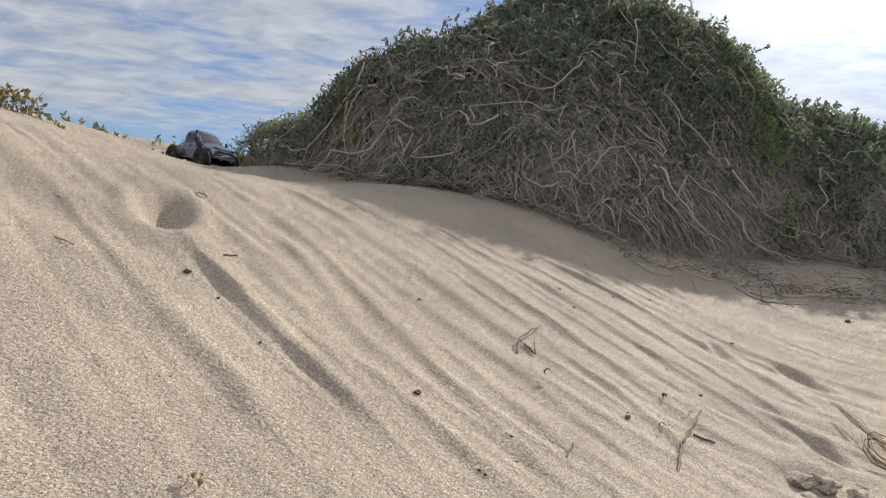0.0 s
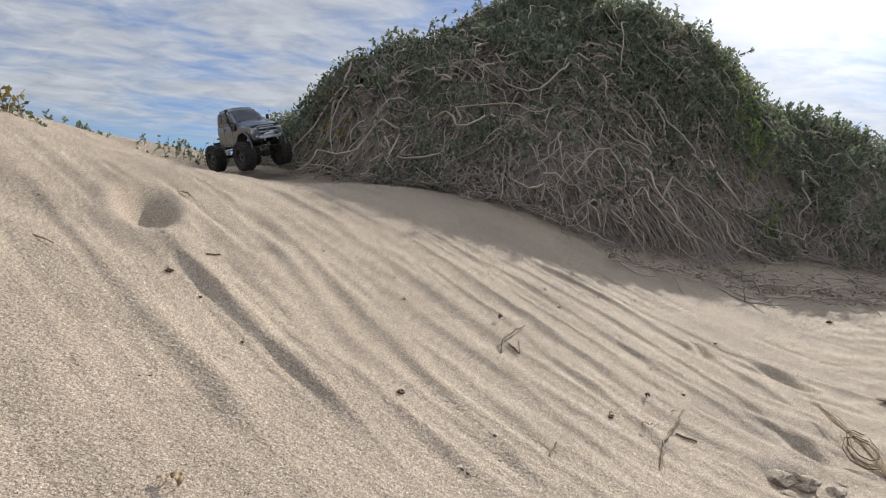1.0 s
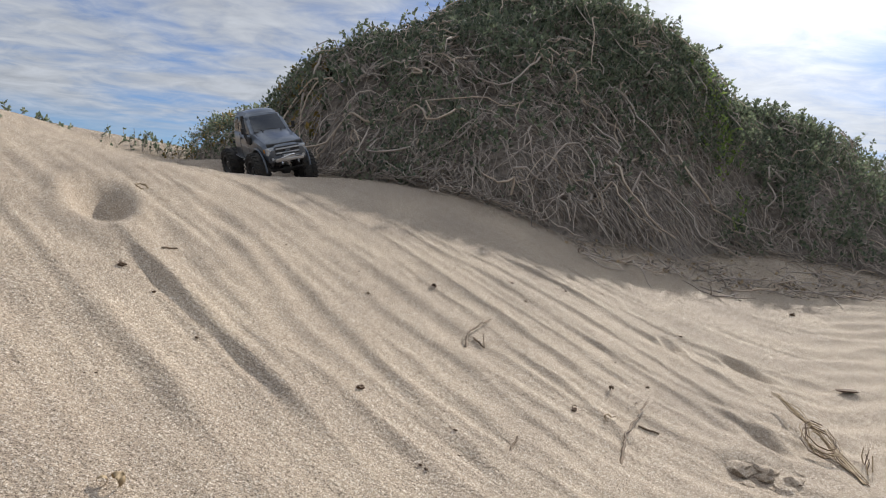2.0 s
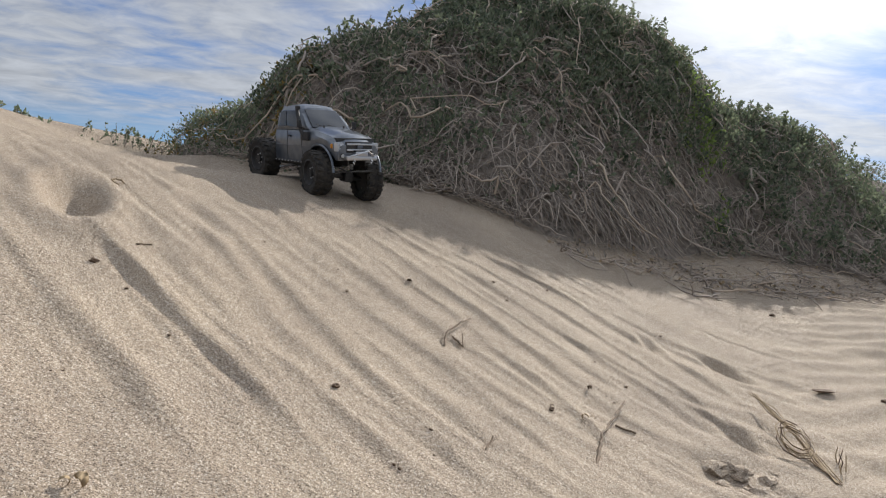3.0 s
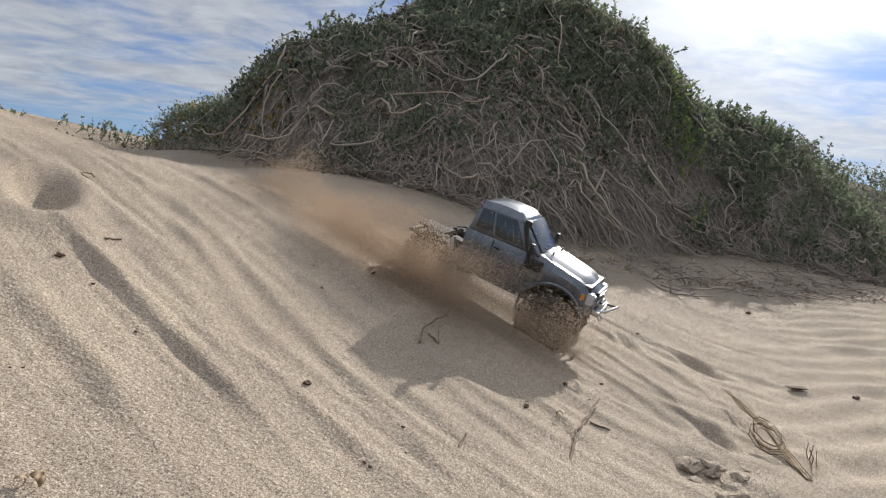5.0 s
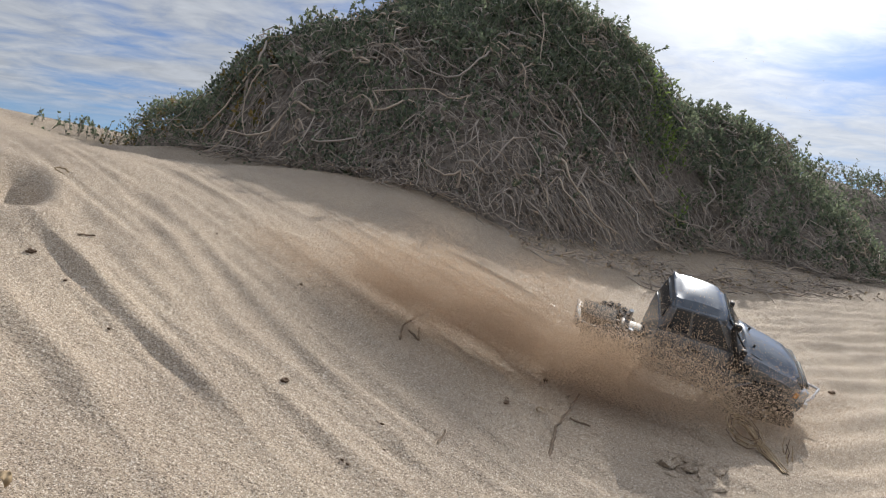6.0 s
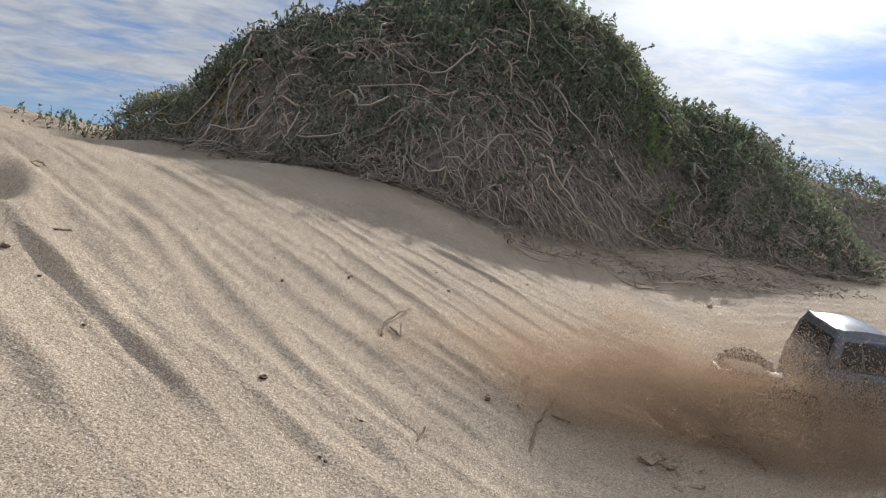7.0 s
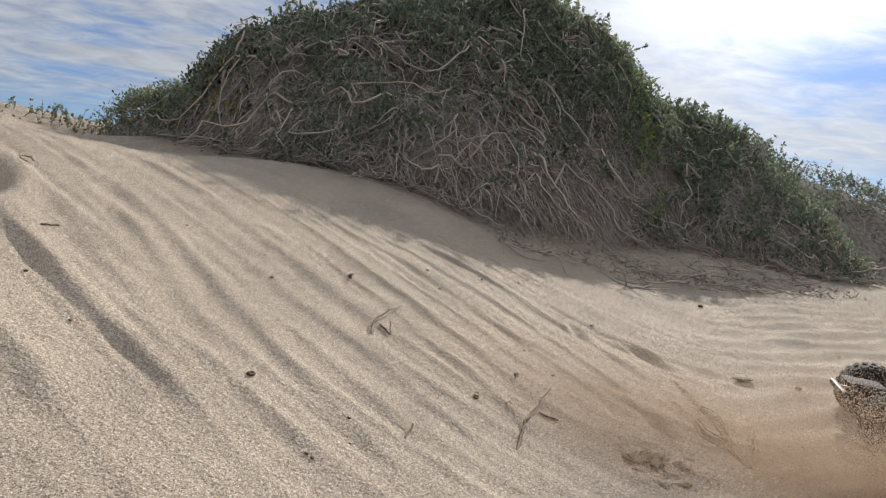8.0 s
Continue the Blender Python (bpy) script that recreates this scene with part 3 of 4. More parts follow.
def wheel_meshes():
    """Tyre with lugs and a dark rim, about the y axis, outer side towards -y."""
    tyre = bmesh.new()
    profile = ((0.040, -0.024), (0.046, -0.028), (0.058, -0.0285), (0.0625, -0.025), (0.0635, -0.010), (0.0635, 0.010), (0.0625, 0.025), (0.058, 0.0285), (0.046, 0.028), (0.040, 0.024))
    n = 36
    rings = []
    for k in range(n):
        a = 2 * math.pi * k / n
        rings.append([tyre.verts.new((r * math.cos(a), y, r * math.sin(a))) for r, y in profile])
    m = len(profile)
    for k in range(n):
        for i in range(m):
            tyre.faces.new((rings[k][i], rings[k][(i + 1) % m], rings[(k + 1) % n][(i + 1) % m], rings[(k + 1) % n][i]))
    lugs = []
    for k in range(22):
        a = 360 * k / 22
        for side in (-1, 1):
            turn = Matrix.Rotation(radians(a + side * 4), 4, "Y")
            lugs.append(box_bm((0.008, 0.019, 0.010), (0.0, 0.0, 0.0), 0.001, turn @ Matrix.Translation((0.0625, side * 0.0155, 0)) @ Matrix.Rotation(radians(18 * side), 4, "X"), 1))
            lugs.append(box_bm((0.010, 0.004, 0.007), (0.0, 0.0, 0.0), 0, turn @ Matrix.Translation((0.0565, side * 0.0285, 0))))
    tyre = merge(tyre, *lugs)
    bmesh.ops.recalc_face_normals(tyre, faces=tyre.faces[:])
    rim = bmesh.new()
    prof = ((0.041, -0.026), (0.036, -0.027), (0.033, -0.018), (0.012, -0.014), (0.010, -0.022), (0.0, -0.022))
    rr = []
    for k in range(24):
        a = 2 * math.pi * k / 24
        rr.append([rim.verts.new((r * math.cos(a), y, r * math.sin(a))) for r, y in prof])
    for k in range(24):
        for i in range(len(prof) - 1):
            rim.faces.new((rr[k][i], rr[k][i + 1], rr[(k + 1) % 24][i + 1], rr[(k + 1) % 24][i]))
    bmesh.ops.remove_doubles(rim, verts=rim.verts[:], dist=1e-5)
    bmesh.ops.recalc_face_normals(rim, faces=rim.faces[:])
    bolts = []
    for k in range(6):
        a = 2 * math.pi * k / 6
        bolts.append(box_bm((0.004, 0.004, 0.004), (0.016 * math.cos(a), -0.0165, 0.016 * math.sin(a)), 0.0008, None, 1))
    back = bmesh.new()
    bmesh.ops.create_cone(back, cap_ends=True, segments=20, radius1=0.040, radius2=0.040, depth=0.03, matrix=Matrix.Translation((0, 0.004, 0)) @ Matrix.Rotation(radians(90), 4, "X"))
    return mesh_of(tyre, "tyre", RUBBER), mesh_of(merge(rim, back), "rim", BLACK), mesh_of(merge(*bolts), "bolt_ring", SILVER)


def body_shell():
    """Hood, wings and doors in one skin, with the front wheel arches cut up into it."""
    bm = bmesh.new()
    xs = [-0.116, -0.112, -0.06, 0.0, 0.05, 0.078] + [FRONT + 0.080 * math.cos(radians(a)) for a in range(170, 9, -10)] + [0.248, 0.256]
    rings = []
    for x in xs:
        t = max(0.0, (x - 0.09) / 0.16)
        top = 0.208 if x < 0.085 else 0.212 - 0.030 * t - 0.016 * max(0, t - 0.75) * 4 * t
        half = 0.094 - 0.008 * max(0, t - 0.3) - 0.010 * max(0, t - 0.8) * 5
        low = 0.098
        off = abs(x - FRONT)
        if off < 0.084:
            low = max(low, 0.074 + math.sqrt(0.086 ** 2 - off ** 2) * 0.98)
        if x > FRONT + 0.06:
            low = max(low, 0.118)
        low = min(low, top - 0.03)
        ridge = 0.006 if x > 0.088 else 0.0
        ring = [(half * 0.98, low), (half, low + (top - low) * 0.35), (half * 1.0, low + (top - low) * 0.62), (half * 0.965, top - 0.013), (half * 0.86, top - 0.001),
                (half * 0.62, top + 0.001), (half * 0.52, top + ridge), (0.0, top + ridge * 1.2)]
        loop = [(y, z) for y, z in ring] + [(-y, z) for y, z in ring[-2::-1]]
        rings.append([bm.verts.new((x, y, z)) for y, z in loop])
    n = len(rings[0])
    for a, b in zip(rings, rings[1:]):
        for i in range(n - 1):
            bm.faces.new((a[i], a[i + 1], b[i + 1], b[i]))
        bm.faces.new((a[n - 1], a[0], b[0], b[n - 1]))
    bm.faces.new(rings[0][::-1])
    bm.faces.new(rings[-1])
    bmesh.ops.recalc_face_normals(bm, faces=bm.faces[:])
    return bm


def arch_bm(side):
    """Raised lip round a front wheel arch."""
    pts = [(FRONT + 0.085 * math.cos(radians(a)), side * 0.0945, 0.074 + 0.085 * math.sin(radians(a))) for a in range(195, -1, -13)]
    return rod_bm(pts, 0.0042, 6)


def build_truck():
    car = tagged(new("model_truck"), "grey radio-controlled model pickup on big black tyres", "model truck")
    body = part("body", body_shell(), PAINT, car)
    roof = [(-0.114, 0.091, 0.200), (0.094, 0.087, 0.205), (0.094, -0.087, 0.205), (-0.114, -0.091, 0.200),
            (-0.104, 0.079, 0.274), (0.016, 0.075, 0.278), (0.016, -0.075, 0.278), (-0.104, -0.079, 0.274)]
    cab = part("cab", cab_bm(roof), PAINT, car)
    v = [Vector(c) for c in roof]

    def on_face(a, b, c, d, u0, u1, w0, w1):
        pts = []
        for u, w in ((u0, w0), (u1, w0), (u1, w1), (u0, w1)):
            pts.append(v[a].lerp(v[b], u).lerp(v[d].lerp(v[c], u), w))
        return pane_bm(*pts, 0.0042)

    part("windscreen", on_face(1, 2, 6, 5, 0.09, 0.91, 0.10, 0.90), GLASS, cab, "dark smoked windscreen")
    part("rear_window", on_face(3, 0, 4, 7, 0.12, 0.88, 0.30, 0.84), GLASS, cab)
    for q, name in (((0, 1, 5, 4), "side_window"), ((3, 2, 6, 7), "side_window")):
        part(name, on_face(*q, 0.08, 0.33, 0.16, 0.86), GLASS, cab)
        part(name, on_face(*q, 0.37, 0.80, 0.12, 0.86), GLASS, cab)
    for y in (-0.052, 0.052):
        part("roof_post", rod_bm(((-0.088, y, 0.258), (-0.088, y, 0.272)), 0.003), BLACK, cab)
    # seams, handles, trim
    for side in (-1, 1):
        for x0, x1 in ((0.058, 0.066), (-0.036, -0.034)):
            part("door_seam", rod_bm(((x0, side * 0.0938, 0.200), (x0, side * 0.0945, 0.155), (x1, side * 0.0930, 0.104)), 0.0009, 5), BLACK, body)
        part("door_handle", box_bm((0.017, 0.004, 0.005), (-0.02, side * 0.0955, 0.182), 0.001), BLACK, body)
        part("body_line", rod_bm(((-0.112, side * 0.0942, 0.150), (0.09, side * 0.0946, 0.152)), 0.0013, 5), PAINT, body)
        slider = part("side_step", merge(rod_bm(((-0.105, side * 0.100, 0.096), (0.095, side * 0.100, 0.096)), 0.0045), box_bm((0.2, 0.02, 0.003), (-0.005, side * 0.09, 0.099))), BLACK, car)
        for k in range(9):
            part("rivet", box_bm((0.006, 0.002, 0.003), (-0.095 + 0.021 * k, side * 0.1045, 0.097), 0.0006, None, 1), SILVER, slider)
        part("arch_lip", arch_bm(side), PAINT, body)
        lamp = part("headlight", box_bm((0.020, 0.030, 0.030), (0.240, side * 0.068, 0.156), 0.004, Matrix.Rotation(radians(-14 * side), 4, "Z")), LENS, body, "silver headlight")
        for dz in (0.007, -0.007):
            part("lens", box_bm((0.004, 0.022, 0.010), (0.2515, side * 0.066, 0.156 + dz), 0.003, Matrix.Rotation(radians(-14 * side), 4, "Z")), LENS, lamp, "clear lens")
        part("marker", box_bm((0.010, 0.003, 0.014), (0.226, side * 0.0875, 0.158), 0.001), AMBER, body, "amber side marker")
        fog = part("fog_lamp", rod_bm(((0.246, side * 0.066, 0.128), (0.258, side * 0.066, 0.128)), 0.0085, 12), BLACK, body)
        part("lens", rod_bm(((0.258, side * 0.066, 0.128), (0.2595, side * 0.066, 0.128)), 0.0065, 12), LENS, fog)
        part("corner_panel", box_bm((0.020, 0.030, 0.030), (0.243, side * 0.066, 0.127), 0.006), PAINT, body)
        arm = part("mirror", merge(box_bm((0.010, 0.014, 0.026), (0.070, side * 0.112, 0.224), 0.003), rod_bm(((0.076, side * 0.092, 0.208), (0.072, side * 0.110, 0.216)), 0.003)), BLACK, car, "black wing mirror")
        part("wiper", rod_bm(((0.092, side * 0.030 + 0.01, 0.214), (0.080, side * 0.020 - 0.030, 0.224)), 0.0013, 5), BLACK, body)
        part("hood_pin", rod_bm(((0.110, side * 0.040, 0.206), (0.110, side * 0.040, 0.222)), 0.0026), BLACK, body)
        part("hood_seam", rod_bm(((0.100, side * 0.072, 0.2125), (0.240, side * 0.066, 0.172)), 0.0009, 5), BLACK, body)
    grille = part("grille", box_bm((0.008, 0.104, 0.036), (0.253, 0, 0.156), 0.003), BLACK, body, "black grille")
    for z in (0.166, 0.148):
        part("grille_bar", box_bm((0.004, 0.100, 0.006), (0.2585, 0, z), 0.0012), LENS, grille)
    part("badge", box_bm((0.003, 0.022, 0.010), (0.2605, 0, 0.157), 0.003), PAINT, grille)
    # snorkel up the right-hand windscreen pillar
    part("snorkel", merge(rod_bm(((0.078, -0.098, 0.182), (0.070, -0.104, 0.200), (0.052, -0.100, 0.228), (0.034, -0.096, 0.262), (0.032, -0.096, 0.274)), 0.0065, 10),
                          box_bm((0.018, 0.012, 0.014), (0.036, -0.096, 0.276), 0.003), box_bm((0.045, 0.012, 0.030), (0.085, -0.097, 0.184), 0.004)), BLACK, car, "black air snorkel")
    # bumper, winch and stinger bar
    bumper = part("front_bumper", merge(box_bm((0.018, 0.120, 0.014), (0.266, 0, 0.122), 0.003), box_bm((0.02, 0.05, 0.018), (0.262, 0, 0.134), 0.004)), SILVER, car, "worn bare-metal front bumper")
    part("stinger_bar", rod_bm(((0.268, 0.050, 0.126), (0.288, 0.030, 0.134), (0.304, 0.0, 0.146), (0.288, -0.030, 0.134), (0.268, -0.050, 0.126)), 0.0032), SILVER, bumper)
    part("winch", rod_bm(((0.262, -0.024, 0.138), (0.262, 0.024, 0.138)), 0.009, 12), BLACK, bumper)
    for side in (-1, 1):
        part("shackle", rod_bm(((0.274, side * 0.035, 0.118), (0.283, side * 0.035, 0.112), (0.279, side * 0.035, 0.104), (0.272, side * 0.035, 0.110)), 0.0022, 6), LENS, bumper)
    part("steering_link", rod_bm(((0.228, -0.075, 0.075), (0.228, 0.075, 0.075)), 0.003), BLACK, car)
    # chassis, bare behind the cab
    chassis = part("chassis", merge(box_bm((0.53, 0.006, 0.020), (-0.02, 0.034, 0.106), 0.001), box_bm((0.53, 0.006, 0.020), (-0.02, -0.034, 0.106), 0.001),
                                    box_bm((0.006, 0.07, 0.016), (-0.282, 0, 0.106), 0.001), box_bm((0.008, 0.07, 0.016), (-0.15, 0, 0.106), 0.001)), BLACK, car)
    part("rear_bumper", box_bm((0.012, 0.110, 0.012), (-0.288, 0, 0.118), 0.003), BLACK, car)
    part("cargo_plate", box_bm((0.085, 0.070, 0.005), (-0.238, 0, 0.140), 0.001), RUBBER, car)
    part("battery", box_bm((0.060, 0.040, 0.022), (-0.150, 0, 0.125), 0.003), BLACK, car)
    part("inner_guard", box_bm((0.15, 0.150, 0.05), (FRONT - 0.0, 0, 0.160), 0.004), BLACK, car)
    part("underbody", box_bm((0.20, 0.150, 0.02), (-0.01, 0, 0.092), 0.004), BLACK, car)
    for x in (FRONT - 0.03, REAR + 0.02):
        for side in (-1, 1):
            shock = part("shock", rod_bm(((x, side * 0.060, 0.075), (x + 0.008, side * 0.046, 0.160 if x > 0 else 0.150)), 0.0065, 10), LENS, car, "silver coil shock")
            part("spring", rod_bm([(x + 0.006 * k / 20 + 0.009 * math.cos(k * 1.3), side * (0.058 - 0.010 * k / 20) + 0.009 * math.sin(k * 1.3), 0.082 + 0.06 * k / 20) for k in range(21)], 0.0016, 5), BLACK, shock)
    for side in (-1, 1):
        part("lower_link", rod_bm(((REAR, side * 0.040, 0.062), (-0.03, side * 0.034, 0.088)), 0.0032), SILVER, car)
        part("lower_link", rod_bm(((FRONT, side * 0.040, 0.062), (0.03, side * 0.034, 0.088)), 0.0032), SILVER, car)
    part("driveshaft", rod_bm(((REAR, 0, 0.07), (FRONT, 0, 0.09)), 0.004), BLACK, car)
    axles = []
    for x in (FRONT, REAR):
        bm = merge(rod_bm(((0, -0.075, 0), (0, 0.075, 0)), 0.0085, 10), box_bm((0.036, 0.036, 0.034), (0.004, 0.014, 0.0), 0.008))
        axle = part("axle", bm, BLACK, car)
        axle.location = (x, 0, RADIUS)
        axles.append(axle)
    meshes = wheel_meshes()
    for me in meshes:
        me.transform(Matrix.Diagonal((1.11, 1.05, 1.11, 1)))
    wheels = []
    for x in (FRONT, REAR):
        for side in (-1, 1):
            wheel = new("wheel")
            wheel.parent = car
            for me in meshes:
                o = new(me.name, me)
                o.parent = wheel
                if side > 0:
                    o.rotation_euler[2] = math.pi
            wheels.append((wheel, x, side))
    car.scale = (SIZE, SIZE, SIZE)
    return car, axles, wheels


truck, truck_axles, truck_wheels = build_truck()


# ---- what lies on the sand ----
def lump_mesh(name, seed, mat, squash=0.7, rough=0.45, detail=2):
    bm = bmesh.new()
    bmesh.ops.create_icosphere(bm, subdivisions=detail, radius=1)
    for v in bm.verts:
        n = noise.noise(v.co * 1.3 + Vector((seed * 7.1, 0, 0))) + 0.5 * noise.noise(v.co * 3.1 + Vector((0, seed * 3.7, 0)))
        v.co *= 1 + rough * n
        v.co.z *= squash
    return mesh_of(bm, name, mat)


def sized(me, s):
    me.transform(Matrix.Diagonal((s * 1.1, s * 0.8, s, 1)))
    return me


def lay(ob, x, y, lift=0.0, turn=0.0):
    ob.location = (x, y, ground_z(x, y) + lift)
    ob.rotation_euler = (0, 0, turn)
    return ob


CLODS = ((-0.022, 0.712, 7.5), (-0.436, 0.832, 8.5), (0.363, 0.853, 7.0), (0.126, 0.676, 3.5), (0.069, 0.570, 3.2), (0.076, 0.564, 3.4), (-0.271, 0.705, 3.6), (0.351, 1.451, 4.5),
         (-0.057, 1.172, 3.2), (-0.030, 1.073, 4.5), (-0.358, 0.544, 2.2), (-0.348, 0.552, 2.2), (0.585, 1.052, 4.5), (0.547, 1.153, 4.0), (-0.365, 0.787, 4.2), (0.855, 1.476, 5.0),
         (1.553, 2.020, 12.0), (0.372, 1.363, 5.0), (0.186, 1.404, 4.0), (-0.221, 1.170, 3.5), (0.538, 1.575, 4.5), (0.686, 1.680, 4.5), (0.128, 0.626, 2.2), (-0.719, 0.936, 2.6), (1.303, 1.168, 10.0))


def build_clods():
    rng = np.random.default_rng(11)
    shapes = [lump_mesh("seed_husk", k, DEBRIS, 0.7, 0.7) for k in range(4)]
    for i, (x, y, mm) in enumerate(CLODS):
        ob = tagged(new("seed_husk", shapes[i % 4]), "small dark brown dry seed husk on the sand", "debris", "husks on the sand")
        lay(ob, x, y, mm * 0.0003, rng.uniform(0, 6.28))
        ob.scale = (mm * 0.0009 * rng.uniform(0.8, 1.2), mm * 0.0007, mm * 0.0007)


def twig(points, radius, mat, label, name="twig"):
    """A stick through points given as x, y, height over the sand; knobbly, tapering."""
    rng = np.random.default_rng(int(abs(points[0][0]) * 1e4))
    pts = [Vector((x, y, ground_z(x, y) + h)) for x, y, h in points]
    fine = []
    for a, b in zip(pts, pts[1:]):
        for k in range(4):
            fine.append(a.lerp(b, k / 4) + Vector((rng.normal(), rng.normal(), rng.normal())) * radius * 0.5)
    fine.append(pts[-1])
    v, f = tube(fine, [radius * (1.15 - 0.5 * i / len(fine)) * rng.uniform(0.85, 1.15) for i in range(len(fine))], 6)
    base = Vector(v[0])
    ob = raw(name, [p - base for p in v], f, mat, None, True)
    ob.location = base
    return tagged(ob, label, "twig")


def curl(x, y, size, seed, label, mat=DEBRIS):
    """A dried, curled leaf: a narrow sheet with two faces, bent round."""
    rng = np.random.default_rng(seed)
    verts, faces = [], []
    n = 9
    for i in range(n):
        t = i / (n - 1)
        a = t * 4.2
        w = size * 0.34 * math.sin(math.pi * min(0.97, t + 0.05)) + size * 0.03
        c = Vector((size * 0.5 * math.cos(a), 0, size * 0.5 * math.sin(a) + size * 0.35))
        for s in (-1, 0, 1):
            verts.append(c + Vector((0.04 * size * rng.normal(), s * w, 0.10 * size * (s == 0))))
        for s in (1, 0, -1):
            verts.append(c * 0.93 + Vector((0, s * w * 0.96, 0.06 * size)))
    for i in range(n - 1):
        for k in range(6):
            m = (k + 1) % 6
            faces.append((i * 6 + k, i * 6 + m, (i + 1) * 6 + m, (i + 1) * 6 + k))
    faces += [(5, 4, 3, 2, 1, 0), tuple((n - 1) * 6 + k for k in range(6))]
    ob = raw("dry_leaf", verts, faces, mat, None, True)
    lay(ob, x, y, 0.001, rng.uniform(0, 6.28))
    return tagged(ob, label, "leaf")


def build_litter():
    twig(((0.400, 0.704, -0.002), (0.426, 0.760, 0.006), (0.443, 0.800, 0.008), (0.490, 0.868, 0.011), (0.536, 0.936, 0.014)), 0.0024, STICK, "bent grey stick standing out of the sand")
    twig(((0.173, 0.984, 0.001), (0.182, 1.030, 0.010), (0.214, 1.080, 0.016), (0.248, 1.150, 0.006)), 0.0021, STICK, "thin curved dark twig lying on the sand")
    twig(((0.194, 1.030, 0.002), (0.213, 1.003, 0.003)), 0.0018, STICK, "short dark twig lying on the sand")
    twig(((0.213, 1.003, 0.003), (0.217, 1.040, 0.012)), 0.0016, STICK, "short dark twig leaning on the sand")
    twig(((0.210, 0.666, 0.0), (0.226, 0.694, 0.008)), 0.0017, STICK, "short dark twig stuck in the sand")
    twig(((-0.404, 0.928, 0.001), (-0.384, 0.948, 0.004)), 0.0018, STICK, "tiny dark twig on the sand")
    twig(((0.492, 0.858, 0.001), (0.523, 0.842, 0.002)), 0.0024, STICK, "short dark twig lying flat on the sand")
    twig(((-0.64, 0.79, 0.001), (-0.60, 0.775, 0.004)), 0.0010, STRAW, "pale straw on the sand", "straw")
    curl(0.476, 0.974, 0.011, 3, "small dark curled dry leaf on the sand")
    curl(0.515, 0.935, 0.007, 4, "small dark curled dry leaf on the sand")
    curl(0.424, 0.841, 0.012, 5, "pale brown shrivelled dry leaf on the sand", STRAW)
    curl(0.441, 0.850, 0.008, 6, "pale brown shrivelled dry leaf on the sand", STRAW)
    curl(0.366, 0.858, 0.008, 7, "small dark curled dry leaf on the sand")
    curl(-0.249, 0.383, 0.015, 8, "curled yellow-brown dry leaf half sunk in sand", STRAW)
    curl(-0.262, 0.378, 0.010, 9, "curled yellow-brown dry leaf half sunk in sand", STRAW)
    # pale ring of bark
    ring = [(-0.55 + 0.013 * math.cos(a), 1.205 + 0.011 * math.sin(a), 0.004 + 0.002 * math.sin(a)) for a in (0.2, 1.2, 2.2, 3.2, 4.2, 5.2)]
    twig(ring, 0.0016, STRAW, "pale ring of peeled bark on the sand", "bark_ring")
    # flat dark leaf on the flat
    flat = tagged(new("dark_leaf", lump_mesh("dark_leaf", 9, DEBRIS, 0.22, 0.5)), "dark brown flat dead leaf on the rippled sand", "leaf")
    lay(flat, 1.171, 1.207, 0.006)
    flat.scale = (0.029, 0.012, 0.016)
    # the coiled wisp of dry grass
    wisp = tagged(new("dry_grass"), "coiled wisp of dry yellow-brown grass on the sand", "grass")
    lay(wisp, 0.845, 0.885)
    rng = np.random.default_rng(21)
    base = wisp.location.copy()

    def blade(points, radius):
        pts = [Vector((x, y, ground_z(x, y) + h)) - base for x, y, h in points]
        v, f = tube(pts, [radius * (1 - 0.5 * i / len(pts)) for i in range(len(pts))], 5)
        raw("grass_blade", v, f, STRAW if rng.random() < 0.6 else DEBRIS, wisp, True)

    for k in range(9):
        j = rng.normal(0, 0.006, 6)
        blade(((0.862 + j[0], 0.752 + j[1], 0.002), (0.868 + j[2], 0.82, 0.006), (0.878 + j[3], 0.90 + j[3], 0.016 + abs(j[4])), (0.886 + j[4] * 1.5, 0.99, 0.022 + abs(j[5])), (0.890 + j[5], 1.070 + j[1], 0.030)), 0.0012)
    for k in range(7):
        a0, r = rng.uniform(0, 1), rng.uniform(0.018, 0.034)
        blade([(0.848 + r * math.cos(a0 + a * 0.75), 0.858 + 1.5 * r * math.sin(a0 + a * 0.75), 0.006 + 0.012 * (1 + math.sin(a * 0.75 + 1)) + 0.003 * k) for a in range(9)], 0.0011)
    for k in range(5):
        x, y = 0.905 + rng.normal(0, 0.008), 0.82 + rng.normal(0, 0.01)
        blade(((x, y, -0.002), (x + rng.normal(0, 0.004), y, 0.014), (x + rng.normal(0, 0.008), y + 0.003, 0.028)), 0.0011)
    # broken crust of damp sand
    for k, (x, y, s) in enumerate(((0.655, 0.790, 0.026), (0.690, 0.775, 0.030), (0.640, 0.745, 0.022), (0.715, 0.735, 0.028), (0.745, 0.770, 0.013), (0.690, 0.700, 0.022), (0.650, 0.690, 0.018))):
        ob = tagged(new("sand_clod", sized(lump_mesh("sand_clod", 40 + k, SAND, 0.42, 0.6, 3), s * 1.25)), "crumbling clod of caked tan sand", "sand clod", "broken sand crust")
        lay(ob, x, y, -0.007, k * 1.3)


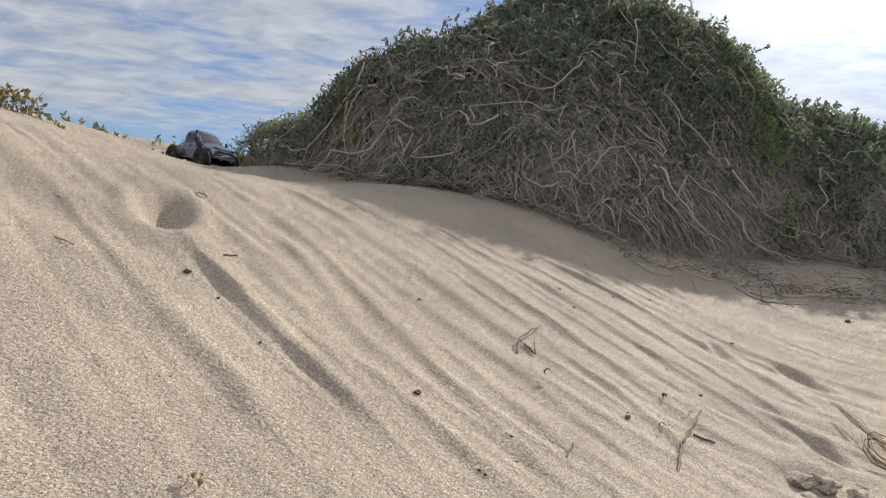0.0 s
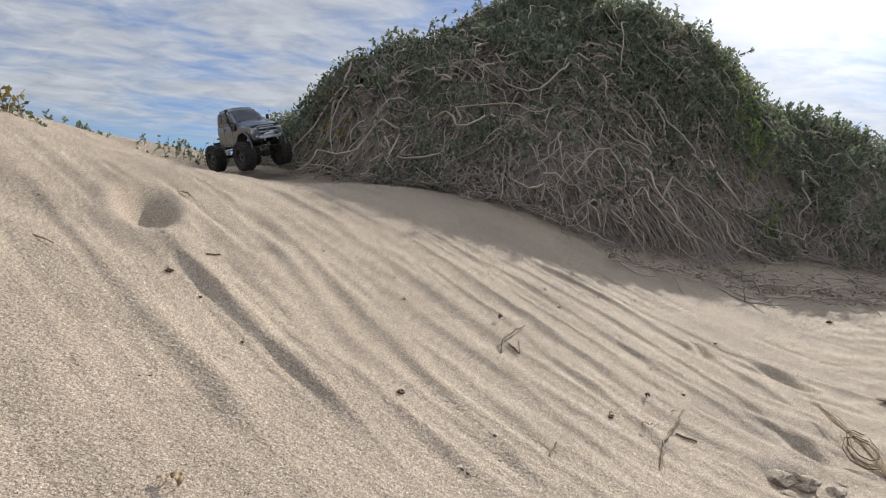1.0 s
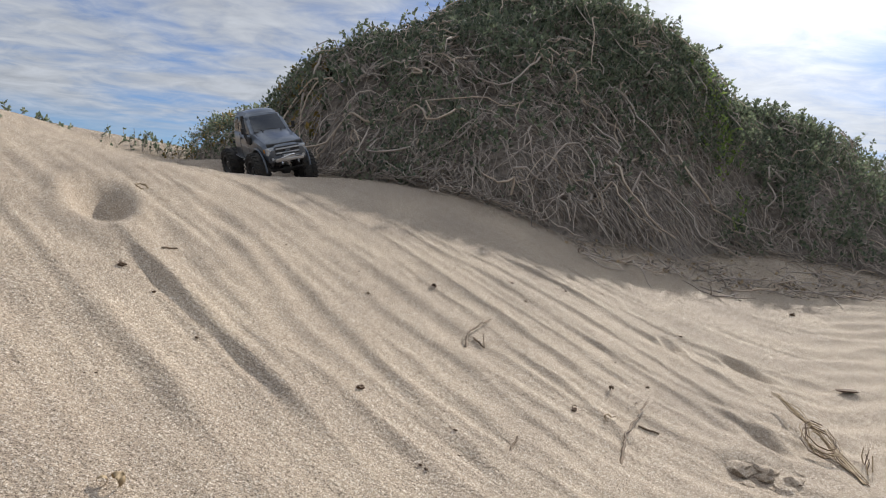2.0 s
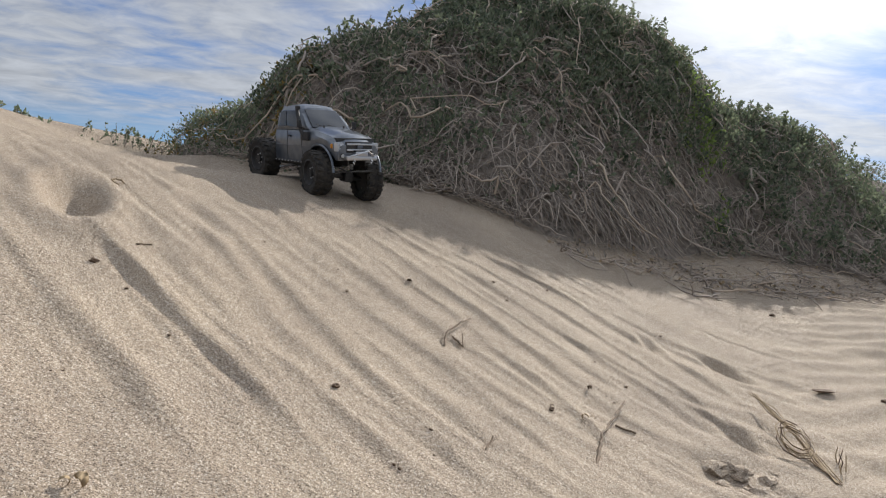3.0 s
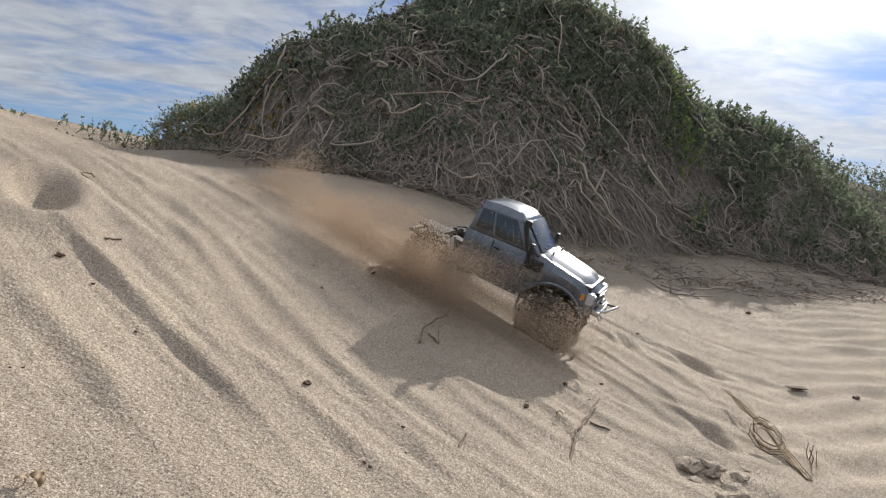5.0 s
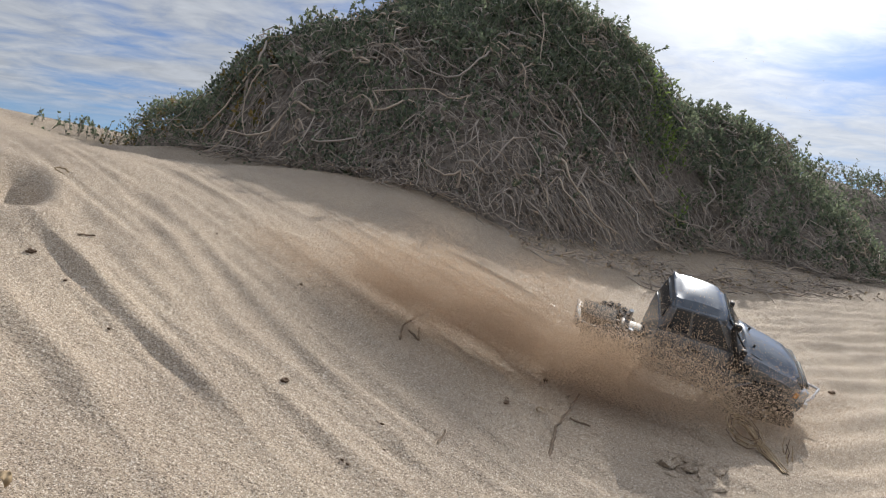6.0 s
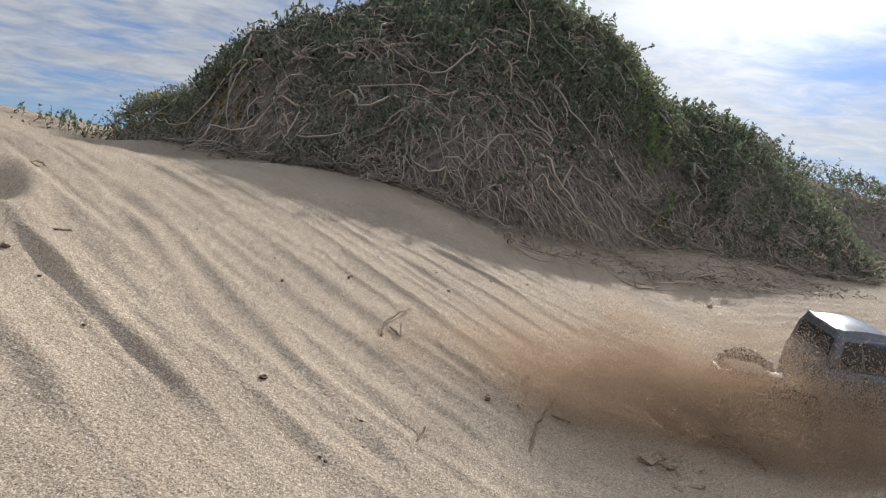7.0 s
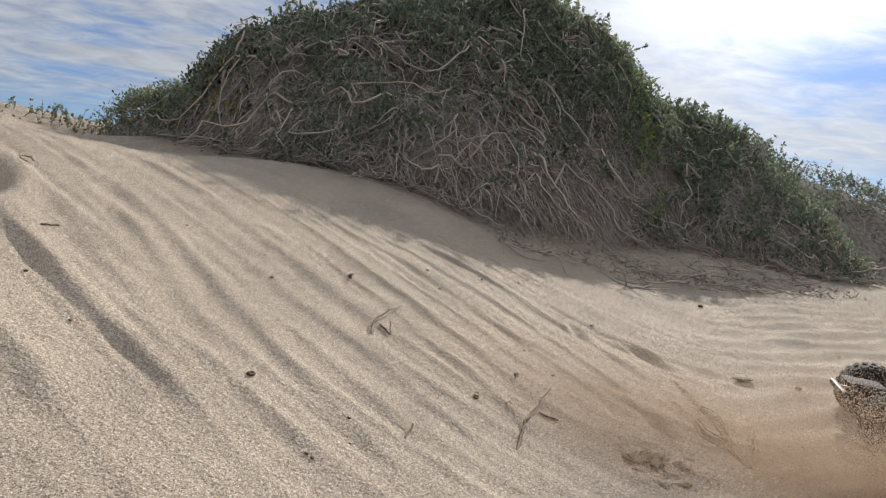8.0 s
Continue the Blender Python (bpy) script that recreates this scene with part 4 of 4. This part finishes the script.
def dry_branch(x, y, long, seed):
    """A dead forked branch lying at the foot of the mound."""
    rng = np.random.default_rng(seed)
    ob = tagged(new("dry_branch"), "dead forked grey-brown branch lying on the sand", "branch", "dead branches at the mound's foot")
    lay(ob, x, y)
    base = ob.location.copy()
    for k in range(rng.integers(4, 8)):
        p = base + Vector((rng.normal(0, 0.03), rng.normal(0, 0.03), 0.004))
        way = Vector((rng.normal(), rng.normal() - 0.5, 0)).normalized()
        pts = []
        for i in range(7):
            pts.append(p - base)
            way = (way + Vector((rng.normal(), rng.normal(), rng.normal() * 0.4)) * 0.4).normalized()
            p = p + way * long / 6
            p.z = max(p.z, ground_z(p.x, p.y) + 0.003)
            p.z = min(p.z, ground_z(p.x, p.y) + 0.05)
        v, f = tube(pts, [0.0042 * (1 - 0.1 * i) * rng.uniform(0.8, 1.2) for i in range(7)], 5)
        raw("limb", v, f, PALE if rng.random() < 0.3 else BARK, ob, True)


def dune_plant(x, y, tall, count, spread, seed, mat, label, sunk=0.0):
    rng = np.random.default_rng(seed)
    ob = tagged(new("dune_plant"), label, "plant", "plants along the dune's crest")
    lay(ob, x, y, -sunk)
    leaves, stems = Pile(), Pile()
    for k in range(count):
        p = Vector((rng.normal(0, spread), rng.normal(0, spread), 0))
        p.z = ground_z(x + p.x, y + p.y) - ob.location.z - 0.01
        sprig(rng, p, tall * rng.uniform(0.6, 1.2), leaves, stems, 0.020)
    tagged(raw("foliage", leaves.verts, leaves.faces, mat, ob), kind="stuff")
    tagged(raw("stalk_growth", stems.verts, stems.faces, BARK, ob, True), kind="stuff")


def foot_litter():
    """Dead leaves and bits of stem strewn over the sand along the mound's foot."""
    rng = np.random.default_rng(33)
    bits, dark = Pile(), Pile()
    for k in range(1300):
        t = rng.random()
        x = 0.75 + 2.0 * t + rng.normal(0, 0.10)
        y = 2.16 + 0.40 * t + abs(rng.normal(0, 0.26))
        p = Vector((x, y, ground_z(x, y) + rng.uniform(0.001, 0.008)))
        way = random_way(rng, Vector((0, 0, 0.2)))
        long = 0.007 + 0.019 * rng.random() ** 2
        (bits if rng.random() < 0.4 else dark).add(*leaf_shape(p, way, way.cross(random_way(rng)).normalized(), long, long * 0.3))
        if k % 4 == 0:
            q = p + Vector((rng.normal(0, 0.04), rng.normal(0, 0.04), rng.uniform(0, 0.02)))
            dark.add(*tube([p, p.lerp(q, 0.5) + Vector((0, 0, 0.006)), q], [0.0022, 0.002, 0.0012], 4))
    tagged(raw("leaf_litter", dark.verts, dark.faces, BARK), "scattered grey-brown dead leaves and twigs on the sand", "leaf litter", kind="stuff")
    tagged(raw("leaf_litter", bits.verts, bits.faces, STRAW), "scattered straw-coloured dead leaves on the sand", "leaf litter", kind="stuff")


build_clods()
build_litter()
foot_litter()
for k, (bx, by) in enumerate(((1.30, 2.12), (1.62, 2.40), (1.45, 2.30), (1.75, 2.55), (1.95, 2.60), (1.15, 2.28), (0.95, 2.22), (2.15, 2.75), (2.40, 2.80), (0.75, 2.12), (1.55, 2.50), (2.05, 2.45))):
    dry_branch(bx, by, 0.16 + 0.03 * (k % 4), 60 + k)
GREEN, YELLOW = "low leafy green dune plant rooted in the sand", "low yellow-green dune plant rooted in the sand"
dune_plant(-1.46, 1.90, 0.10, 16, 0.05, 81, LEAF_YELLOW, YELLOW)
dune_plant(-1.40, 1.98, 0.05, 6, 0.05, 82, LEAF, GREEN)
dune_plant(-1.75, 2.95, 0.045, 7, 0.05, 83, LEAF, GREEN)
dune_plant(-1.70, 3.20, 0.04, 5, 0.05, 84, LEAF, GREEN)
dune_plant(-1.66, 3.55, 0.035, 5, 0.06, 85, LEAF, GREEN)
dune_plant(-1.62, 4.35, 0.16, 12, 0.07, 86, LEAF, GREEN)
dune_plant(-1.35, 4.25, 0.12, 22, 0.12, 87, LEAF_YELLOW, YELLOW)
dune_plant(-1.90, 4.45, 0.10, 12, 0.12, 88, LEAF, GREEN)

rolling_leaf = curl(0.221, 0.901, 0.014, 15, "curled red-brown dry leaf blown over the sand")


# ---- sand thrown up by the wheels ----
def puff_mesh(seed, count, size):
    """A loose cloud of tiny flakes, dense in the middle and along its lower edge."""
    rng = np.random.default_rng(seed)
    lumps = rng.normal(0, 1, (16, 3)) * np.array((0.11, 0.040, 0.046))
    which = rng.integers(0, 16, count)
    c = lumps[which] + rng.normal(0, 1, (count, 3)) * np.array((0.042, 0.026, 0.019))
    stray = rng.random(count) < 0.08
    c[stray] *= (1.9, 1.8, 2.4)
    c[:, 2] = np.abs(c[:, 2] + 0.03) - 0.03
    a, b = rng.normal(0, 1, (count, 3)), rng.normal(0, 1, (count, 3))
    s = size * rng.uniform(0.5, 1.5, (count, 1))
    a, b = a / np.linalg.norm(a, axis=1, keepdims=True) * s, b / np.linalg.norm(b, axis=1, keepdims=True) * s
    verts = np.stack((c, c + a, c + b), 1).reshape(-1, 3)
    me = bpy.data.meshes.new("flying_sand")
    me.vertices.add(len(verts))
    me.vertices.foreach_set("co", verts.astype(np.float32).ravel())
    me.loops.add(len(verts))
    me.loops.foreach_set("vertex_index", np.arange(len(verts), dtype=np.int32))
    me.polygons.add(count)
    me.polygons.foreach_set("loop_start", np.arange(0, len(verts), 3, dtype=np.int32))
    me.update(calc_edges=True)
    me.materials.append(DUST)
    return me


PUFFS = [puff_mesh(k, 60000, 0.0013) for k in range(4)]
THIN = puff_mesh(7, 16000, 0.0010)
SPRAY = puff_mesh(9, 2200, 0.0010)


# ---- what moves ----
# truck: seconds, x, y, z, lean, nose down, heading
DRIVE = (
    (0, -1.489, 3.836, 0.472, -5.0, 4.0, -40.0),
    (0.6, -1.046, 3.333, 0.519, 16.1, -4.4, -41.8),
    (1.0, -0.868, 2.985, 0.520, 15.5, -0.9, -49.8),
    (1.5, -0.690, 2.744, 0.470, 21.0, 14.7, -59.1),
    (2.8, -0.248, 2.016, 0.370, 7.9, 3.3, -52.3),
    (3.5, -0.067, 1.753, 0.322, 4.1, 10.8, -49.4),
    (4.0, 0.055, 1.625, 0.256, -1.5, 15.5, -45.2),
    (4.2, 0.107, 1.570, 0.217, -2.4, 17.0, -43.5),
    (5.3, 0.515, 1.262, 0.030, 14.0, 17.5, -25.0),
    (5.5, 0.591, 1.197, 0.004, 17.6, 16.9, -22.3),
    (6.0, 0.853, 1.158, -0.074, 23.6, 14.3, -17.8),
    (6.5, 1.059, 1.115, -0.087, 27.6, 14.8, -9.2),
    (7.0, 1.167, 0.941, -0.122, 10.2, 4.5, -10.6),
    (7.5, 1.290, 0.884, -0.134, 5.0, 2.5, -18.9),
    (8.0, 1.485, 0.874, -0.140, 4.6, 3.5, -27.6),
)


def glide(rows, t):
    """Values between the rows at t."""
    ts = [r[0] for r in rows]
    return [float(np.interp(t, ts, [r[k] for r in rows])) for k in range(1, len(rows[0]))]


def motions():
    walk(truck, [(t, pose(*values)) for t, *values in DRIVE])
    # wheels roll with the distance driven, and each follows the ground within its travel
    times = [k * 0.1 for k in range(81)]
    run, last, turned = [], None, 0.0
    for t in times:
        x, y, z, *_ = glide(DRIVE, t)
        if last is not None:
            turned += math.dist((x, y, z), last) / (RADIUS * SIZE) * (1.5 if t > 2.8 else 1.0)
        last = (x, y, z)
        run.append(math.degrees(turned))
    heights = {}
    for wheel, x, side in truck_wheels:
        rows = []
        for t, angle in zip(times, run):
            m = pose(*glide(DRIVE, t))
            p = m @ (Vector((x, side * TRACK, 0)) * SIZE)
            gap = max(-0.03, min(0.024, (ground_z(p.x, p.y) - 0.008 - p.z) / SIZE))
            heights.setdefault((x, round(t, 1)), {})[side] = gap
            steer = -9 if x > 0 and 2.5 < t < 5 else 0
            rows.append((t, Matrix.Translation((x, side * TRACK, RADIUS + gap)) @ Matrix.Rotation(radians(steer), 4, "Z") @ Matrix.Rotation(radians(angle % 360), 4, "Y")))
        walk(wheel, rows)
    for axle, x in zip(truck_axles, (FRONT, REAR)):
        rows = []
        for t in times:
            g = heights[(x, round(t, 1))]
            rows.append((t, Matrix.Translation((x, 0, RADIUS + (g[-1] + g[1]) / 2)) @ Matrix.Rotation(math.atan2(g[1] - g[-1], 2 * TRACK), 4, "X")))
        walk(axle, rows)
    # the leaf is blown up the slope, then lies still
    rows = []
    for k, (t, x, y) in enumerate(((0, 0.221, 0.901), (0.2, 0.225, 0.932), (0.6, 0.248, 1.020), (1.0, 0.183, 1.130), (1.5, 0.124, 1.215), (2.8, 0.116, 1.242), (3.5, 0.092, 1.255), (4.2, 0.084, 1.262), (6.3, 0.100, 1.226), (7.0, 0.118, 1.226), (8.0, 0.141, 1.232))):
        rows.append((t, pose(x, y, ground_z(x, y) + (0.010 if t < 1.5 else 0.002), 12 * k, 9 * k, 35 * k)))
    walk(rolling_leaf, rows)
    # sand leaves the ground where a wheel spins, hangs, drifts back and settles
    spins = [(3.2, REAR, 0.3), (3.45, REAR, 0.3), (3.65, REAR, 0.35), (3.85, REAR - 0.05, 0.4), (3.95, REAR, 0.4), (4.1, REAR - 0.04, 0.5), (4.25, REAR, 0.5), (4.4, REAR, 0.7)] + [(4.55 + 0.11 * k, (0.08, -0.18, -0.04, -0.20)[k % 4], 1.0) for k in range(25)]
    for k, (t, x, lift) in enumerate(spins):
        puff = tagged(new("flying_sand", PUFFS[k % 4]), "cloud of tan sand thrown up by spinning tyres", "flying sand", "sand thrown up", kind="stuff")
        px, py, pz, lean, nose, heading = glide(DRIVE, t)
        m = pose(px, py, pz, lean, nose, heading)
        p = m @ Vector((x, -0.19, 0.03) if t > 4.4 else (x - 0.09, -0.12, -0.01))
        back = m.to_3x3() @ Vector((-0.10, -0.05, 0))
        puff.scale = (1.25, 1.2, 1.3) if t > 5.3 else (1, 1, 1) if t > 4.4 else (0.6, 0.7, 0.9)
        rows = []
        under = Vector((p.x, p.y, ground_z(p.x, p.y) - 0.34))
        if t - 0.35 > 0:
            rows.append((0, pose(*under, 0, nose, heading)))
        rows.append((t - 0.2, pose(*under, 0, nose, heading)))
        rows.append((t, pose(p.x, p.y, p.z + 0.03 * lift, 0, nose, heading)))
        life = 0.6 if t < 4.4 else 0.75 if t < 5.0 else 1.0
        for after, drift, high in ((0.35, 0.4, 0.070), (life, 1.0, 0.055), (life + 0.4, 1.2, -0.34)):
            q = p + back * drift * 0.4 + Vector((0.02, -0.11, 0)) * drift * (1 if t > 4.4 else 0)
            if t + after <= 7.95:
                rows.append((t + after, pose(q.x, q.y, ground_z(q.x, q.y) + high * (lift if high > 0 else 1), 6 * drift, nose - 4 * drift, heading + 3 * drift)))
            else:
                # still in the air at the end of the clip: go part of the way
                t0, m0 = rows[-1]
                share = (8.0 - t0) / (t + after - t0)
                target = Vector((q.x, q.y, ground_z(q.x, q.y) + high))
                now = m0.translation.lerp(target, share)
                rows.append((8.0, pose(*now, 6 * drift, nose - 4 * drift, heading + 3 * drift)))
                break
        if rows[-1][0] < 8.0:
            rows.append((8.0, rows[-1][1]))
        walk(puff, rows)
    # thin haze that drifts low over the slope behind the truck
    for k, (t, x, y) in enumerate(((6.3, 0.62, 0.98), (6.5, 0.80, 0.92), (6.7, 0.55, 0.85), (6.8, 0.95, 0.86), (7.0, 0.70, 0.80), (7.1, 1.10, 0.84), (7.3, 0.86, 0.76), (7.4, 1.02, 0.78))):
        haze = tagged(new("flying_sand", THIN), "thin haze of tan sand drifting low", "flying sand", "sand thrown up", kind="stuff")
        haze.scale = (1.8, 1.8, 1.3)
        z = ground_z(x, y)
        walk(haze, [(0, pose(x, y, z - 0.5, 0, 12, -35)), (t - 0.5, pose(x, y, z - 0.5, 0, 12, -35)), (t, pose(x, y, z + 0.03, 0, 12, -35)), (8.0, pose(x + 0.05, y - 0.05, z + 0.02, 3, 12, -30))])
    # coarse grains flung wider, some of them out over the far side
    for k, (t0, t1, x, y, high) in enumerate(((3.7, 4.9, -0.20, 1.95, 0.18), (5.2, 6.4, 0.62, 1.22, 0.16), (5.6, 7.0, 0.85, 1.10, 0.16), (6.0, 7.6, 1.00, 1.02, 0.14), (6.3, 8.6, 1.15, 0.98, 0.13), (6.8, 8.8, 1.30, 0.90, 0.12), (5.8, 8.4, 0.80, 1.90, 0.20), (6.2, 8.8, 1.05, 1.85, 0.16))):
        grains = tagged(new("flying_sand", SPRAY), "loose spray of coarse tan sand grains in the air", "flying sand", "sand thrown up", kind="stuff")
        grains.scale = (1.6, 1.6, 2.0)
        low = ground_z(x, y) - 0.45
        rows = [(0, pose(x, y, low, 0, 0, 40 * k)), (t0, pose(x, y, low, 0, 0, 40 * k)), (t0 + 0.35, pose(x, y, low + 0.45 + high, 0, 0, 40 * k + 5))]
        end = min(8.0, t1 - 0.4)
        rows.append((end, pose(x + 0.04, y, low + 0.45 + high * (0.6 if t1 < 8 else 0.8), 4, 3, 40 * k + 12)))
        if t1 < 8:
            rows += [(t1, pose(x + 0.05, y, low, 4, 3, 40 * k + 14)), (8.0, pose(x + 0.05, y, low, 4, 3, 40 * k + 14))]
        walk(grains, rows)


motions()
